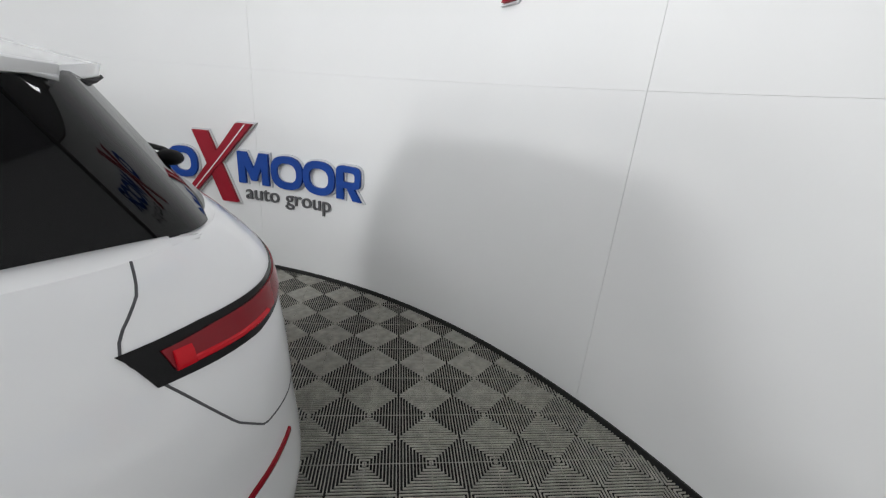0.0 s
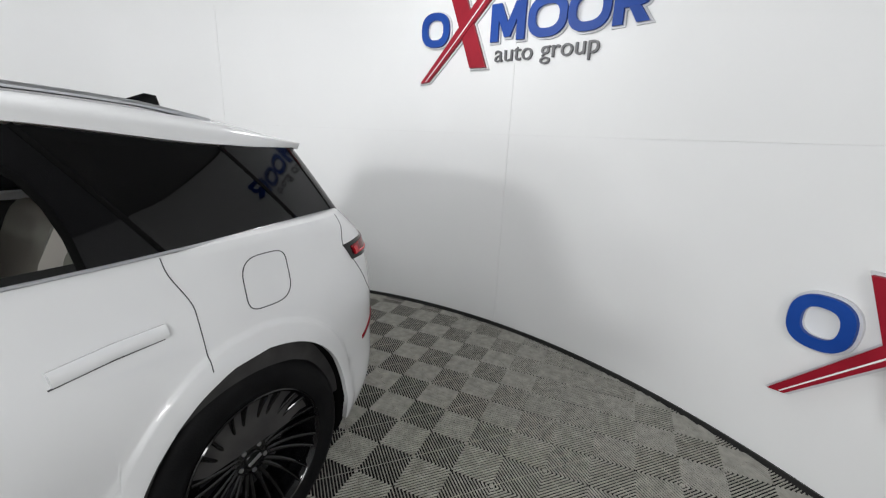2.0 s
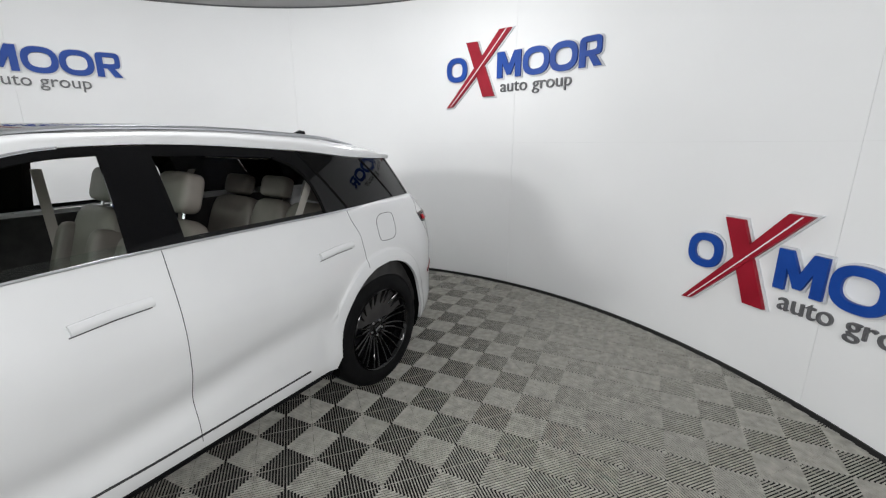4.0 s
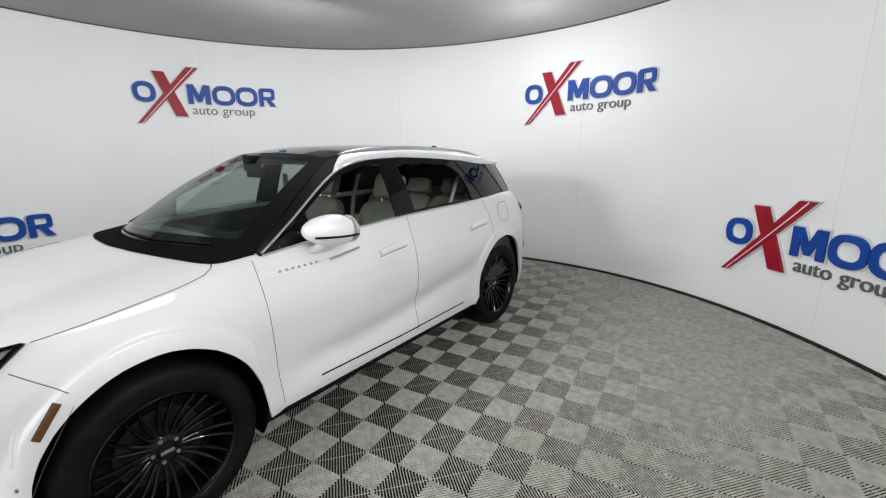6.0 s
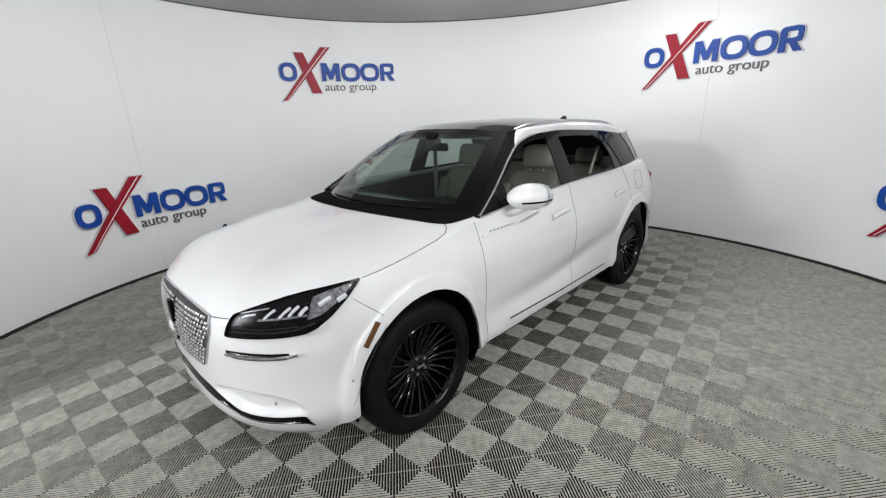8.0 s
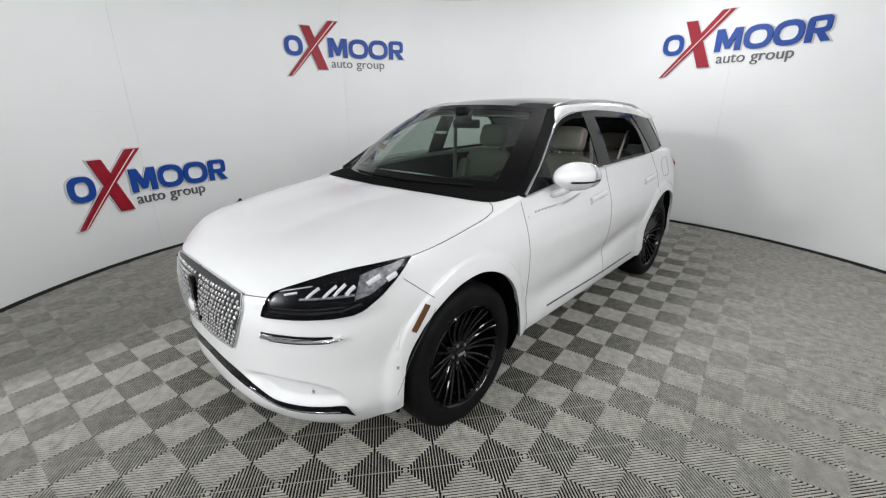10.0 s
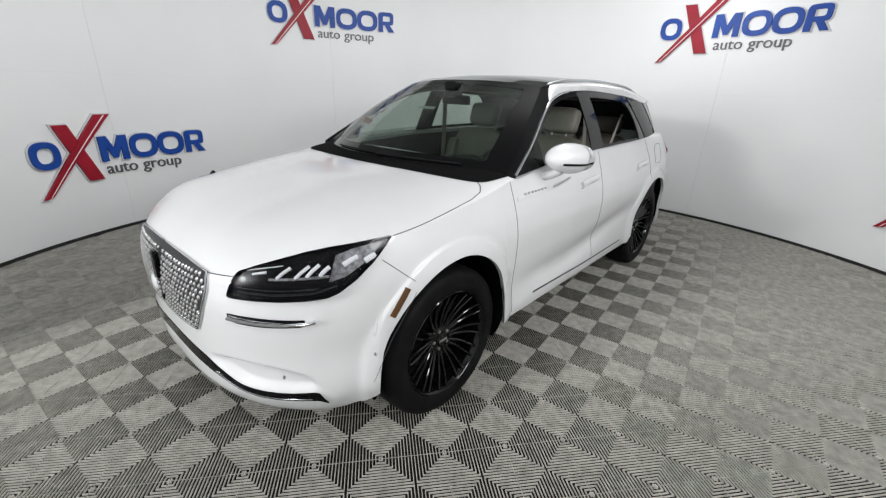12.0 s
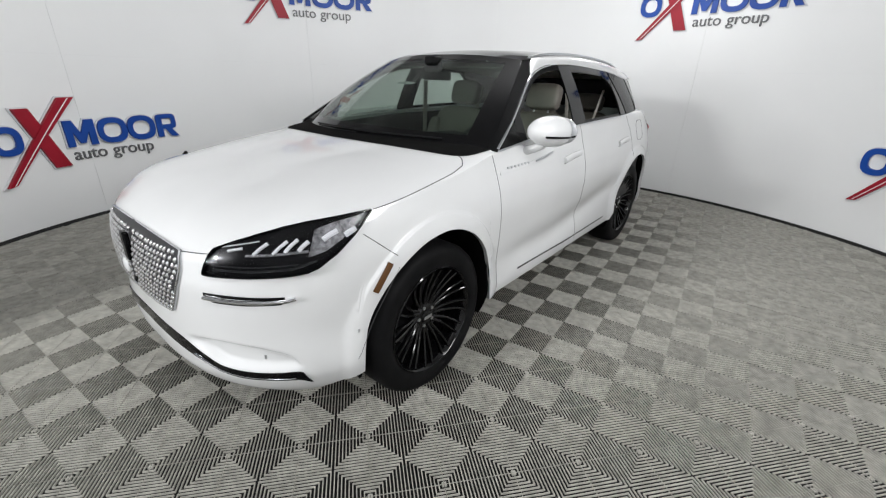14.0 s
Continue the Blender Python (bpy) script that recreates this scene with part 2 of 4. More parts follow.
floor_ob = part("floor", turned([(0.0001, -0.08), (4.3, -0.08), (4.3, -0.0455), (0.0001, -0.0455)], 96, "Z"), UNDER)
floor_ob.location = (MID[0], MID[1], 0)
tagged(floor_ob, "near-black base that darkens the gaps of grey ribbed plastic tiles", "floor", kind="structure")
wall_ob = part("wall_round", arc_block(GATE[1], GATE[0] + 360, RAD + 0.024, RAD + 0.30, -0.05, TALL + 0.05, 120), SHELL)
tagged(wall_ob, "round booth wall clad with white panels", "wall", kind="structure")
ceil_ob = part("ceiling", turned([(0.0001, TALL + 0.012), (RAD + 0.02, TALL + 0.012), (RAD + 0.02, TALL + 0.1), (0.0001, TALL + 0.1)], 120, "Z"), CEIL)
ceil_ob.location = (MID[0], MID[1], 0)
tagged(ceil_ob, "plain matt grey ceiling over the round booth", "ceiling", kind="structure")
base_ob = part("baseboard", arc_block(GATE[1], GATE[0] + 360, RAD - 0.012, RAD - 0.001, -0.020, 0.028, 160), SKIRT)
tagged(base_ob, "thin black skirting strip along the round wall", "baseboard", kind="structure")
# Shade of the wall-ceiling joint, put in as a solid dark grey strip.
joint_shade_ob = part("trim", arc_block(GATE[1], GATE[0] + 360, RAD - 0.006, RAD + 0.02, TALL - 0.002, TALL + 0.010, 160), GREY)
tagged(joint_shade_ob, "narrow dark grey strip drawn as the shaded joint between wall and ceiling", "trim", kind="structure")


hall = bmesh.new()
box(hall, -9.0, 13.0, -9.0, 9.0, -0.12, -0.062)
tagged(part("ground", hall, SHELL), "plain grey hall floor round the booth", "floor", kind="structure")
hall = bmesh.new()
for wall_box in ((-9.2, -9.0, -9.0, 9.0), (13.0, 13.2, -9.0, 9.0), (-9.0, 13.0, -9.2, -9.0), (-9.0, 13.0, 9.0, 9.2)):
    box(hall, *wall_box, -0.12, 5.0)
tagged(part("wall_hall", hall, WALL), "plain white hall walls round the booth", "wall", kind="structure")
# ---- the car's form: x forward, y to its left, z up, origin on the floor between the axles ----
def curve(*pts):
    """A smooth function through (x, value) points in rising x."""
    xs = [p[0] for p in pts]
    ys = [p[1] for p in pts]
    n = len(xs)
    d = [(ys[i + 1] - ys[i]) / (xs[i + 1] - xs[i]) for i in range(n - 1)]
    m = [d[0]] + [0.0 if d[i - 1] * d[i] <= 0 else 2 * d[i - 1] * d[i] / (d[i - 1] + d[i]) for i in range(1, n - 1)] + [d[-1]]

    def at(x):
        if x <= xs[0]:
            return ys[0]
        if x >= xs[-1]:
            return ys[-1]
        i = 0
        while x > xs[i + 1]:
            i += 1
        h = xs[i + 1] - xs[i]
        s = (x - xs[i]) / h
        return ((1 + 2 * s) * (1 - s) ** 2 * ys[i] + s * (1 - s) ** 2 * h * m[i]
                + s * s * (3 - 2 * s) * ys[i + 1] + s * s * (s - 1) * h * m[i + 1])
    return at


AXLE, HUB, ARCH, ARCH_X = 1.355, 0.375, 0.462, 0.407
XF, XR, NF, NR = 1.15, -1.25, 2.9, 3.6
half_width = curve((0.18, 0.84), (0.28, 0.885), (0.38, 0.905), (0.52, 0.898), (0.68, 0.912), (0.80, 0.918), (0.90, 0.908), (0.98, 0.888), (1.06, 0.862), (1.15, 0.832), (1.20, 0.80))
nose = curve((0.18, 2.07), (0.24, 2.165), (0.30, 2.218), (0.36, 2.242), (0.44, 2.248), (0.54, 2.246), (0.70, 2.246), (0.82, 2.228), (0.90, 2.182), (0.98, 2.12), (1.10, 2.0))
tail = curve((0.20, -2.16), (0.32, -2.23), (0.50, -2.28), (0.70, -2.26), (0.90, -2.245), (1.04, -2.23), (1.12, -2.165), (1.18, -2.10))
shoulder_side = curve((-2.30, 1.15), (-2.0, 1.168), (-1.6, 1.178), (-1.13, 1.17), (-0.14, 1.155), (0.40, 1.132), (0.88, 1.098), (1.1, 1.06), (1.35, 1.025), (1.65, 0.982), (1.83, 0.964), (1.95, 0.942), (2.06, 0.900), (2.12, 0.872), (2.16, 0.857), (2.20, 0.868), (2.25, 0.880))
sill = curve((-2.3, 0.27), (-2.0, 0.28), (-1.7, 0.31), (-0.9, 0.325), (0.9, 0.325), (1.72, 0.318), (1.80, 0.28), (1.98, 0.225), (2.25, 0.205))


def arch_gap(x, z, ax):
    """How far a point of the side lies outside the rim of a wheel arch."""
    return (math.hypot((x - ax) / ARCH_X, (z - HUB) / ARCH) - 1) * 0.42


def smooth_step(t):
    t = max(0.0, min(1.0, t))
    return t * t * (3 - 2 * t)


def flare(x, z):
    r = 0.0
    for ax in (-AXLE, AXLE):
        d = arch_gap(x, z, ax)
        if -0.05 < d < 0.10 and z > 0.2:
            r = max(r, 0.008 * smooth_step((0.074 - d) / 0.016) + 0.013 * smooth_step((0.10 - d) / 0.10))
    return r


def scoop(x, z):
    """The shallow hollow along the foot of the doors, which rises to the rear."""
    if not -1.1 < x < 0.95:
        return 0.0
    mid = 0.50 + 0.13 * smooth_step((0.35 - x) / 1.2)
    ends = smooth_step((x + 1.08) / 0.35) * smooth_step((0.92 - x) / 0.4)
    return 0.020 * math.exp(-((z - mid) / 0.075) ** 2) * ends


def body_y(x, z):
    """Half the body's width at x and z."""
    w = half_width(z)
    if x > XF:
        s = min(1.0, (x - XF) / (nose(z) - XF))
        w *= (1 - s ** NF) ** (1 / NF)
    elif x < XR:
        s = min(1.0, (XR - x) / (XR - tail(z)))
        w *= (1 - s ** NR) ** (1 / NR)
    return w + flare(x, z) - scoop(x, z)


def front_at(a, z):
    """The front corner: a from 0 (nose's middle) to 1 (side)."""
    t = a * math.pi / 2
    x = XF + (nose(z) - XF) * math.cos(t) ** (2 / NF) if a < 1 else XF
    y = half_width(z) * math.sin(t) ** (2 / NF) if a > 0 else 0.0
    return (x, y + flare(x, z) * min(1, a * 3), z)


def rear_at(a, z):
    t = a * math.pi / 2
    x = XR - (XR - tail(z)) * math.cos(t) ** (2 / NR) if a < 1 else XR
    y = half_width(z) * math.sin(t) ** (2 / NR) if a > 0 else 0.0
    return (x, y + flare(x, z) * min(1, a * 3), z)


def side_at(x, z):
    return (x, body_y(x, z), z)


rear_taper = curve((-2.3, 0.24), (-2.0, 0.185), (-1.6, 0.075), (-1.2, 0.014), (-0.9, 0.0), (-0.1, 0.0), (0.25, 0.035), (0.9, 0.0))


def cabin_y(x, z):
    """Half the cabin's width above the belt."""
    h = z - 1.15
    k = 1.0 if x < 0 else max(0.0, min(1.0, h / 0.38))
    return 0.838 - 0.37 * h - 0.34 * max(h, 0) ** 2 - rear_taper(x) * k


def cabin_at(x, z):
    return (x, cabin_y(x, z), z)


dlo_top = curve((-1.95, 1.436), (-1.75, 1.435), (-1.42, 1.449), (-0.93, 1.497), (-0.28, 1.526), (0.0, 1.515), (0.20, 1.472), (0.40, 1.382), (0.62, 1.255), (0.86, 1.112))
belt = curve((-2.0, 1.175), (-1.62, 1.182), (-1.13, 1.174), (-0.14, 1.160), (0.40, 1.138), (0.88, 1.104))

# ---- the car ----
car = tagged(new("car"), "white crossover with black wheels and black glass roof", "car")


def columns():
    """Points round half the body from the tail's middle to the nose's middle, as (maker, value, x at mid height)."""
    cols = []
    for i in range(64):
        cols.append(("r", i / 64))
    marks = {XR, XF, 0.885, -0.18, -1.15}
    xs = set()
    k = 64
    for i in range(k + 1):
        xs.add(round(XR + (XF - XR) * i / k, 4))
    for ax in (-AXLE, AXLE):
        for i in range(41):
            x = ax + ARCH_X * math.cos(math.pi * i / 40)
            if XR <= x <= XF:
                xs.add(round(x, 4))
    out = sorted(xs | marks)
    keep = [out[0]]
    for x in out[1:]:
        if x - keep[-1] > 0.004 or x in marks:
            keep.append(x)
    cols += [("s", x) for x in keep]
    for i in range(1, 101):
        cols.append(("f", 1 - i / 100))
    return cols


slot_low = curve((0.0, 0.452), (0.05, 0.446), (0.093, 0.437), (0.207, 0.401), (0.282, 0.367), (0.357, 0.352), (0.45, 0.344), (0.527, 0.335), (0.559, 0.308))
slot_high = curve((0.0, 0.500), (0.05, 0.496), (0.131, 0.481), (0.218, 0.437), (0.292, 0.397), (0.366, 0.386), (0.458, 0.381), (0.516, 0.380), (0.538, 0.374), (0.559, 0.311))
hollow_top = curve((0.13, 0.490), (0.178, 0.508), (0.29, 0.520), (0.396, 0.509), (0.472, 0.485), (0.509, 0.464), (0.534, 0.429), (0.556, 0.385))


def dent(a, z):
    """The hollow of the front bumper's corner: a ledge above that runs out towards the slot."""
    if not 0.13 < a < 0.556:
        return 0.0
    foot, top = slot_high(a), hollow_top(a)
    ends = smooth_step((a - 0.14) / 0.12) * smooth_step((0.556 - a) / 0.05)
    return 0.032 * smooth_step((top - z) / 0.036) * smooth_step((z - foot) / 0.040) * ends


def body_at(col, z):
    kind, v = col
    if kind == "r":
        return rear_at(v, z)
    if kind == "s":
        lean = 0.07 * (z - 0.75) * math.exp(-((v - 0.885) / 0.22) ** 2) - 0.045 * smooth_step((1.15 - z) / 0.14) * math.exp(-((v + 1.15) / 0.08) ** 2)
        return side_at(v + lean, z)
    x, y, z = front_at(v, z)
    d = dent(v, z)
    return (x - d * (1 - v) - d * 0.2, y - d * v * 0.9, z)


def low_edge(col):
    """The lowest point of the column: the sill, or the rim of the wheel arch."""
    z = 1.0
    while z > 0.15:
        x = body_at(col, z)[0]
        if z <= sill(x):
            return sill(x)
        for ax in (-AXLE, AXLE):
            if arch_gap(x, z, ax) < 0:
                return z
        z -= 0.002
    return z


def high_edge(col):
    z = 1.0
    for _ in range(5):
        z = shoulder_side(body_at(col, z)[0])
    return z


def panel_of(col):
    kind, v = col
    if kind == "r":
        return "rear_body"
    if kind == "s":
        return "rear_body" if v < -1.15 else "rear_door" if v < -0.18 else "front_door" if v < 0.885 else "front_body"
    return "front_body"


def door_at(v, z):
    return body_at(("s", v), z)


ROWS_UP = 96
COLS = columns()
GRID = []
for col in COLS:
    z0, z1 = low_edge(col), high_edge(col)
    GRID.append([body_at(col, z0 + (z1 - z0) * (j / ROWS_UP) ** 0.9) for j in range(ROWS_UP + 1)])
panels = {}
for i in range(len(COLS) - 1):
    name = panel_of(COLS[i] if COLS[i][0] != "f" else COLS[i + 1])
    panels.setdefault(name, []).append(i)
for name, idx in panels.items():
    runs = [GRID[i] for i in range(idx[0], idx[-1] + 2)]
    if name in ("rear_body", "front_body"):
        both = runs[::-1] if name == "rear_body" else runs
        other = [[(x, -y, z) for x, y, z in r] for r in both[::-1]]
        part(name, sheet(both + other[1:], flip=(name == "rear_body")), PAINT, car, thick=0.02, angle=60)
    else:
        for side in (1, -1):
            bm = sheet([[(x, y * side, z) for x, y, z in r] for r in runs], flip=(side < 0))
            part(name, bm, PAINT, car, thick=0.02, angle=60)

# hood and the fenders' tops
hood_spine = curve((0.86, 1.150), (1.1, 1.130), (1.4, 1.095), (1.7, 1.045), (1.95, 0.992), (2.1, 0.940), (2.19, 0.886), (2.235, 0.848))


def top_edge_y(x):
    z = shoulder_side(x)
    return max(0.0, body_y(x, z))


def hood_at(x, u):
    """u from -1 to 1 across the hood and the fenders' tops."""
    w, z = top_edge_y(x), shoulder_side(x)
    rise = max(0.0, hood_spine(x) - z)
    return (x, u * w, z + rise * (1 - abs(u) ** 2.6))


tip = 1.9
for _ in range(40):
    tip = tip + 0.3 * (nose(shoulder_side(tip)) - tip)
hood_xs = [0.86 + (tip - 0.86) * (1 - (1 - i / 60) ** 1.8) for i in range(61)]
hood_rows = [[hood_at(x, math.copysign(abs(k / 24) ** 0.85, k)) for k in range(-24, 25)] for x in hood_xs]
part("hood", sheet(hood_rows), PAINT, car, thick=0.015, angle=60)

# roof, windscreen, back window
roof_mid = curve((-2.02, 1.458), (-1.85, 1.494), (-1.5, 1.567), (-1.0, 1.613), (-0.5, 1.630), (0.0, 1.615), (0.30, 1.575))
roof_edge = curve((-2.0, 0.50), (-1.85, 0.545), (-1.5, 0.575), (-1.0, 0.60), (-0.3, 0.605), (0.24, 0.575))


def roof_at(x, u):
    w = roof_edge(x)
    return (x, u * w, roof_mid(x) - (0.046 if x > -1.5 else 0.046 - 0.01 * (-1.5 - x)) * abs(u) ** 2.4)


def roof_front(u):
    return 0.30 - 0.075 * u * u


def roof_back(u):
    return -1.97 + 0.13 * abs(u) ** 2.5


def roof_patch(x0, x1, n):
    rows = []
    for i in range(n + 1):
        row = []
        for k in range(-16, 17):
            u = k / 16
            a, b = (x0(u) if callable(x0) else x0), (x1(u) if callable(x1) else x1)
            row.append(roof_at(a + (b - a) * i / n, u))
        rows.append(row)
    return rows


part("roof_glass", sheet(roof_patch(-1.38, roof_front, 40)), BLACK, car, "black panoramic glass roof", thick=0.02)
part("spoiler", sheet(roof_patch(roof_back, lambda u: -1.384, 18)), PAINT, car, "white roof spoiler", thick=0.028)


def screen_at(u, v):
    """Windscreen: u across from -1 to 1, v from the cowl up."""
    w0, w1 = 0.79, 0.575
    lo = Vector((1.13 - 0.27 * u * u, u * w0, 1.118 - 0.022 * u * u))
    f = roof_front(u)
    hi = Vector(roof_at(f, u))
    p = lo.lerp(hi, v)
    bulge = 0.035 * math.sin(math.pi * v)
    return (p.x + bulge * 0.6, p.y * (1 + 0.035 * math.sin(math.pi * v)), p.z + bulge * 0.5)


def screen_part(name, u0, u1, v0, v1, mat, label="", thick=0.006):
    rows = [[screen_at(u0 + (u1 - u0) * i / 24, v0 + (v1 - v0) * j / 16) for j in range(17)] for i in range(25)]
    return part(name, sheet(rows, flip=True), mat, car, label, thick=thick)


screen_part("windscreen", -0.85, 0.85, 0.12, 0.93, CLEAR, "clear raked windscreen")
rows = [[Vector(screen_at(-0.125 + 0.21 * i / 6, 0.600 + 0.032 * j / 2)) - Vector((0.012, 0, 0.018)) for j in range(3)] for i in range(7)]
part("windscreen_label", sheet([[tuple(p) for p in r] for r in rows], flip=True), WHITE_LINE, car, "small white paper label inside the windscreen", thick=0.001)
for u0, u1 in ((-1.0, -0.85), (0.85, 1.0)):
    screen_part("windscreen_pillar", u0, u1, 0.0, 1.0, BLACK, "black gloss windscreen pillar")
screen_part("windscreen_top_band", -0.85, 0.85, 0.93, 1.0, BLACK, "black band above the windscreen")
screen_part("windscreen_foot_band", -0.85, 0.85, 0.04, 0.12, BLACK, "black band at the foot of the windscreen")
cowl_front = curve((0.0, 1.215), (0.25, 1.198), (0.45, 1.16), (0.58, 1.122), (0.68, 1.084), (0.74, 1.05), (0.775, 1.01), (0.795, 0.95), (0.81, 0.87))
rows = []
for i in range(-40, 41):
    y = math.copysign(0.81 * (1 - (1 - abs(i) / 40) ** 1.7), i)
    x0 = cowl_front(abs(y))
    row = []
    for k in range(9):
        x, yy = x0 + (min(x0, 0.865) - x0) * k / 8 * (0.35 + 0.65 * (y / 0.81) ** 2), y * (1 - 0.03 * k / 8)
        h = hood_at(x, max(-1.0, min(1.0, yy / top_edge_y(x))))
        row.append((x, yy, h[2] + 0.005))
    rows.append(row)
part("cowl", sheet(rows), SEAL, car, "black plastic cowl", thick=0.003)
for u0, u1 in ((-0.55, 0.15), (0.05, 0.72)):
    bm = tube([Vector(screen_at(u0 + (u1 - u0) * i / 10, 0.055 + 0.01 * i / 10)) + Vector((0.004, 0, 0.007)) for i in range(11)], 0.0045)
    part("wiper", bm, TRIM, car, "black wiper arm at rest")


def back_at(u, v):
    """Back window: v from the tailgate up to the spoiler."""
    zl, zh = 1.168, 1.452
    z = zl + (zh - zl) * v
    xs = -2.02 + 0.17 * v
    w = cabin_y(xs, z) - 0.002
    return (xs - 0.085 * (1 - abs(u) ** 2.6) * (1 - 0.2 * v), u * w, z)


part("back_window", sheet([[back_at(0.84 * k / 16, j / 12) for j in range(13)] for k in range(-16, 17)]), TAIL_GLASS, car, "dark tinted back window", thick=0.008)
pivot = bmesh.new()
bmesh.ops.create_uvsphere(pivot, u_segments=16, v_segments=10, radius=1.0, matrix=Matrix.Translation((-2.085, 0.11, 1.235)) @ Matrix.Diagonal((0.035, 0.05, 0.022, 1)))
rear_wiper = part("rear_wiper", pivot, TRIM, car, "black rear wiper at rest")
part("wiper_arm", tube([(-2.09, 0.12, 1.243), (-2.105, -0.05, 1.235), (-2.09, -0.32, 1.222)], 0.009), TRIM, rear_wiper)
under_rows = []
for k in range(-16, 17):
    u = k / 16
    a, b = Vector(roof_at(roof_back(u), u)), Vector(back_at(u, 1.0))
    under_rows.append([tuple(a + Vector((0.004, 0, -0.026))), tuple(a.lerp(b, 0.3) + Vector((0, 0, -0.03))), tuple(b + Vector((0.01, 0, 0.004)))])
part("spoiler_underside", sheet(under_rows), TRIM, car, "black underside of the roof spoiler", thick=0.006)
# shelf of the tailgate between the body and the back window
rows = []
for k in range(-20, 21):
    u = k / 20
    a = Vector(back_at(u, 0))
    t = abs(u)
    q = Vector(rear_at(min(0.70, 0.70 * t ** 1.2), shoulder_side(-2.1)))
    q.y = math.copysign(q.y, u) if u else 0.0
    rows.append([a + Vector((0.02, 0, -0.012)), a.lerp(q, 0.5) + Vector((0, 0, 0.010)), q])
part("tailgate", sheet([[tuple(p) for p in r] for r in rows], flip=True), PAINT, car, thick=0.012)

# cabin sides
for side in (1, -1):
    def cab(name, low, high, mat, label="", nu=20, nv=8, lift=0.0, thick=0.008, parent=car):
        return part(name, sheet(between(low, high, cabin_at, nu, nv, lift, side), flip=(side > 0)), mat, parent, label, thick=thick)

    def belt_line(x0, x1, up=0.0, n=8):
        return [(x0 + (x1 - x0) * i / n, belt(x0 + (x1 - x0) * i / n) + up) for i in range(n + 1)]

    def top_line(x0, x1, down=0.0, n=14):
        return [(x0 + (x1 - x0) * i / n, dlo_top(x0 + (x1 - x0) * i / n) - down) for i in range(n + 1)]

    # white rail between the side windows and the roof glass
    rows = []
    for i in range(49):
        x = 0.262 - i / 48 * 2.12
        z0 = dlo_top(max(x, -1.75)) + 0.006
        a = Vector(cabin_at(x, z0))
        b = Vector(roof_at(x, 1.0))
        b = a.lerp(b, max(0.02, min(1.0, (0.262 - x) / 0.13)))
        rows.append([(p.x, p.y * side, p.z) for p in (a.lerp(b, t) + Vector((0, 0.018, 0.012)) * math.sin(math.pi * t) * min(1.0, (0.27 - x) / 0.13) for t in (0, 0.2, 0.4, 0.6, 0.8, 1.0))])
    part("cant_rail", sheet(rows, flip=(side < 0)), PAINT, car, "white roof side rail", thick=0.02)
    # black pillar between the windscreen and the side windows
    rows = []
    for i in range(31):
        x = 0.865 - i / 30 * 0.745
        v = min(1.0, (0.865 - x) / 0.64)
        a = Vector(cabin_at(x, dlo_top(x) + 0.003))
        b = Vector(screen_at(0.985, v)) if v < 1 else Vector(roof_at(min(x, 0.225), 0.99))
        rows.append([(p.x, p.y * side, p.z) for p in (a.lerp(b, t) - Vector((0, 0, 0.004)) for t in (0, 0.25, 0.5, 0.75, 1.0))])
    part("front_pillar", sheet(rows), BLACK, car, "black gloss front pillar", thick=0.012)
    # glass and pillars
    g = cab("front_door_glass", belt_line(0.56, -0.075, 0.0), belt_line(0.55, -0.080, 0.035), DOOR_CLEAR, "lowered front side window", nv=3, thick=0.005)
    g = cab("rear_door_glass", belt_line(-0.27, -0.985, 0.0), belt_line(-0.27, -0.98, 0.022), PRIVACY, "lowered dark tinted rear side window", nv=3, thick=0.005)
    cab("mirror_sail", belt_line(0.84, 0.635), [(0.84, dlo_top(0.84)), (0.70, dlo_top(0.70) - 0.012), (0.635, dlo_top(0.635) - 0.02)], PRIVACY, "dark fixed corner window")
    cab("window_post", belt_line(0.635, 0.56), top_line(0.635, 0.56, 0.0), BLACK, "black window post")
    cab("door_pillar", belt_line(-0.075, -0.27), top_line(-0.10, -0.27, 0.0), BLACK, "black gloss pillar between the doors")
    opening = [(-0.985, belt(-0.985)), (-0.978, 1.25), (-0.962, 1.32), (-0.935, 1.38), (-0.89, 1.425), (-0.80, dlo_top(-0.80) - 0.038)]
    cab("rear_pillar", opening, [(-1.166, belt(-1.166)), (-0.957, dlo_top(-0.957)), (-0.80, dlo_top(-0.80) + 0.003)], BLACK, "black gloss rear door pillar")
    part("window_seal", strip(opening, cabin_at, 0.016, 0.004, side=side, n=40), SEAL, car, "black rubber window seal")
    for line in ([(-1.167, belt(-1.167)), (-0.957, dlo_top(-0.957))], [(-1.683, belt(-1.683)), (-1.452, dlo_top(-1.452))]):
        part("window_seal", strip(line, cabin_at, 0.014, 0.003, side=side, n=20), SEAL, car, "black rubber window seal")
    cab("quarter_glass", belt_line(-1.166, -1.675), top_line(-0.96, -1.445), PRIVACY, "dark tinted rear quarter window")
    cab("tail_pillar", belt_line(-1.69, -1.935), top_line(-1.46, -1.775, -0.004), BLACK, "black gloss tail pillar panel")
    # the tail glass turns round the corner between the pillar panel and the back window
    rows = []
    for i in range(13):
        t = i / 12
        za, zc = belt(-1.935) + (dlo_top(-1.775) + 0.004 - belt(-1.935)) * t, belt(-2.0) + (dlo_top(-1.85) - belt(-2.0)) * t
        a, c, b = Vector(cabin_at(-1.935 + 0.16 * t, za)), Vector(cabin_at(-2.015 + 0.165 * t, zc)), Vector(back_at(0.84, t))
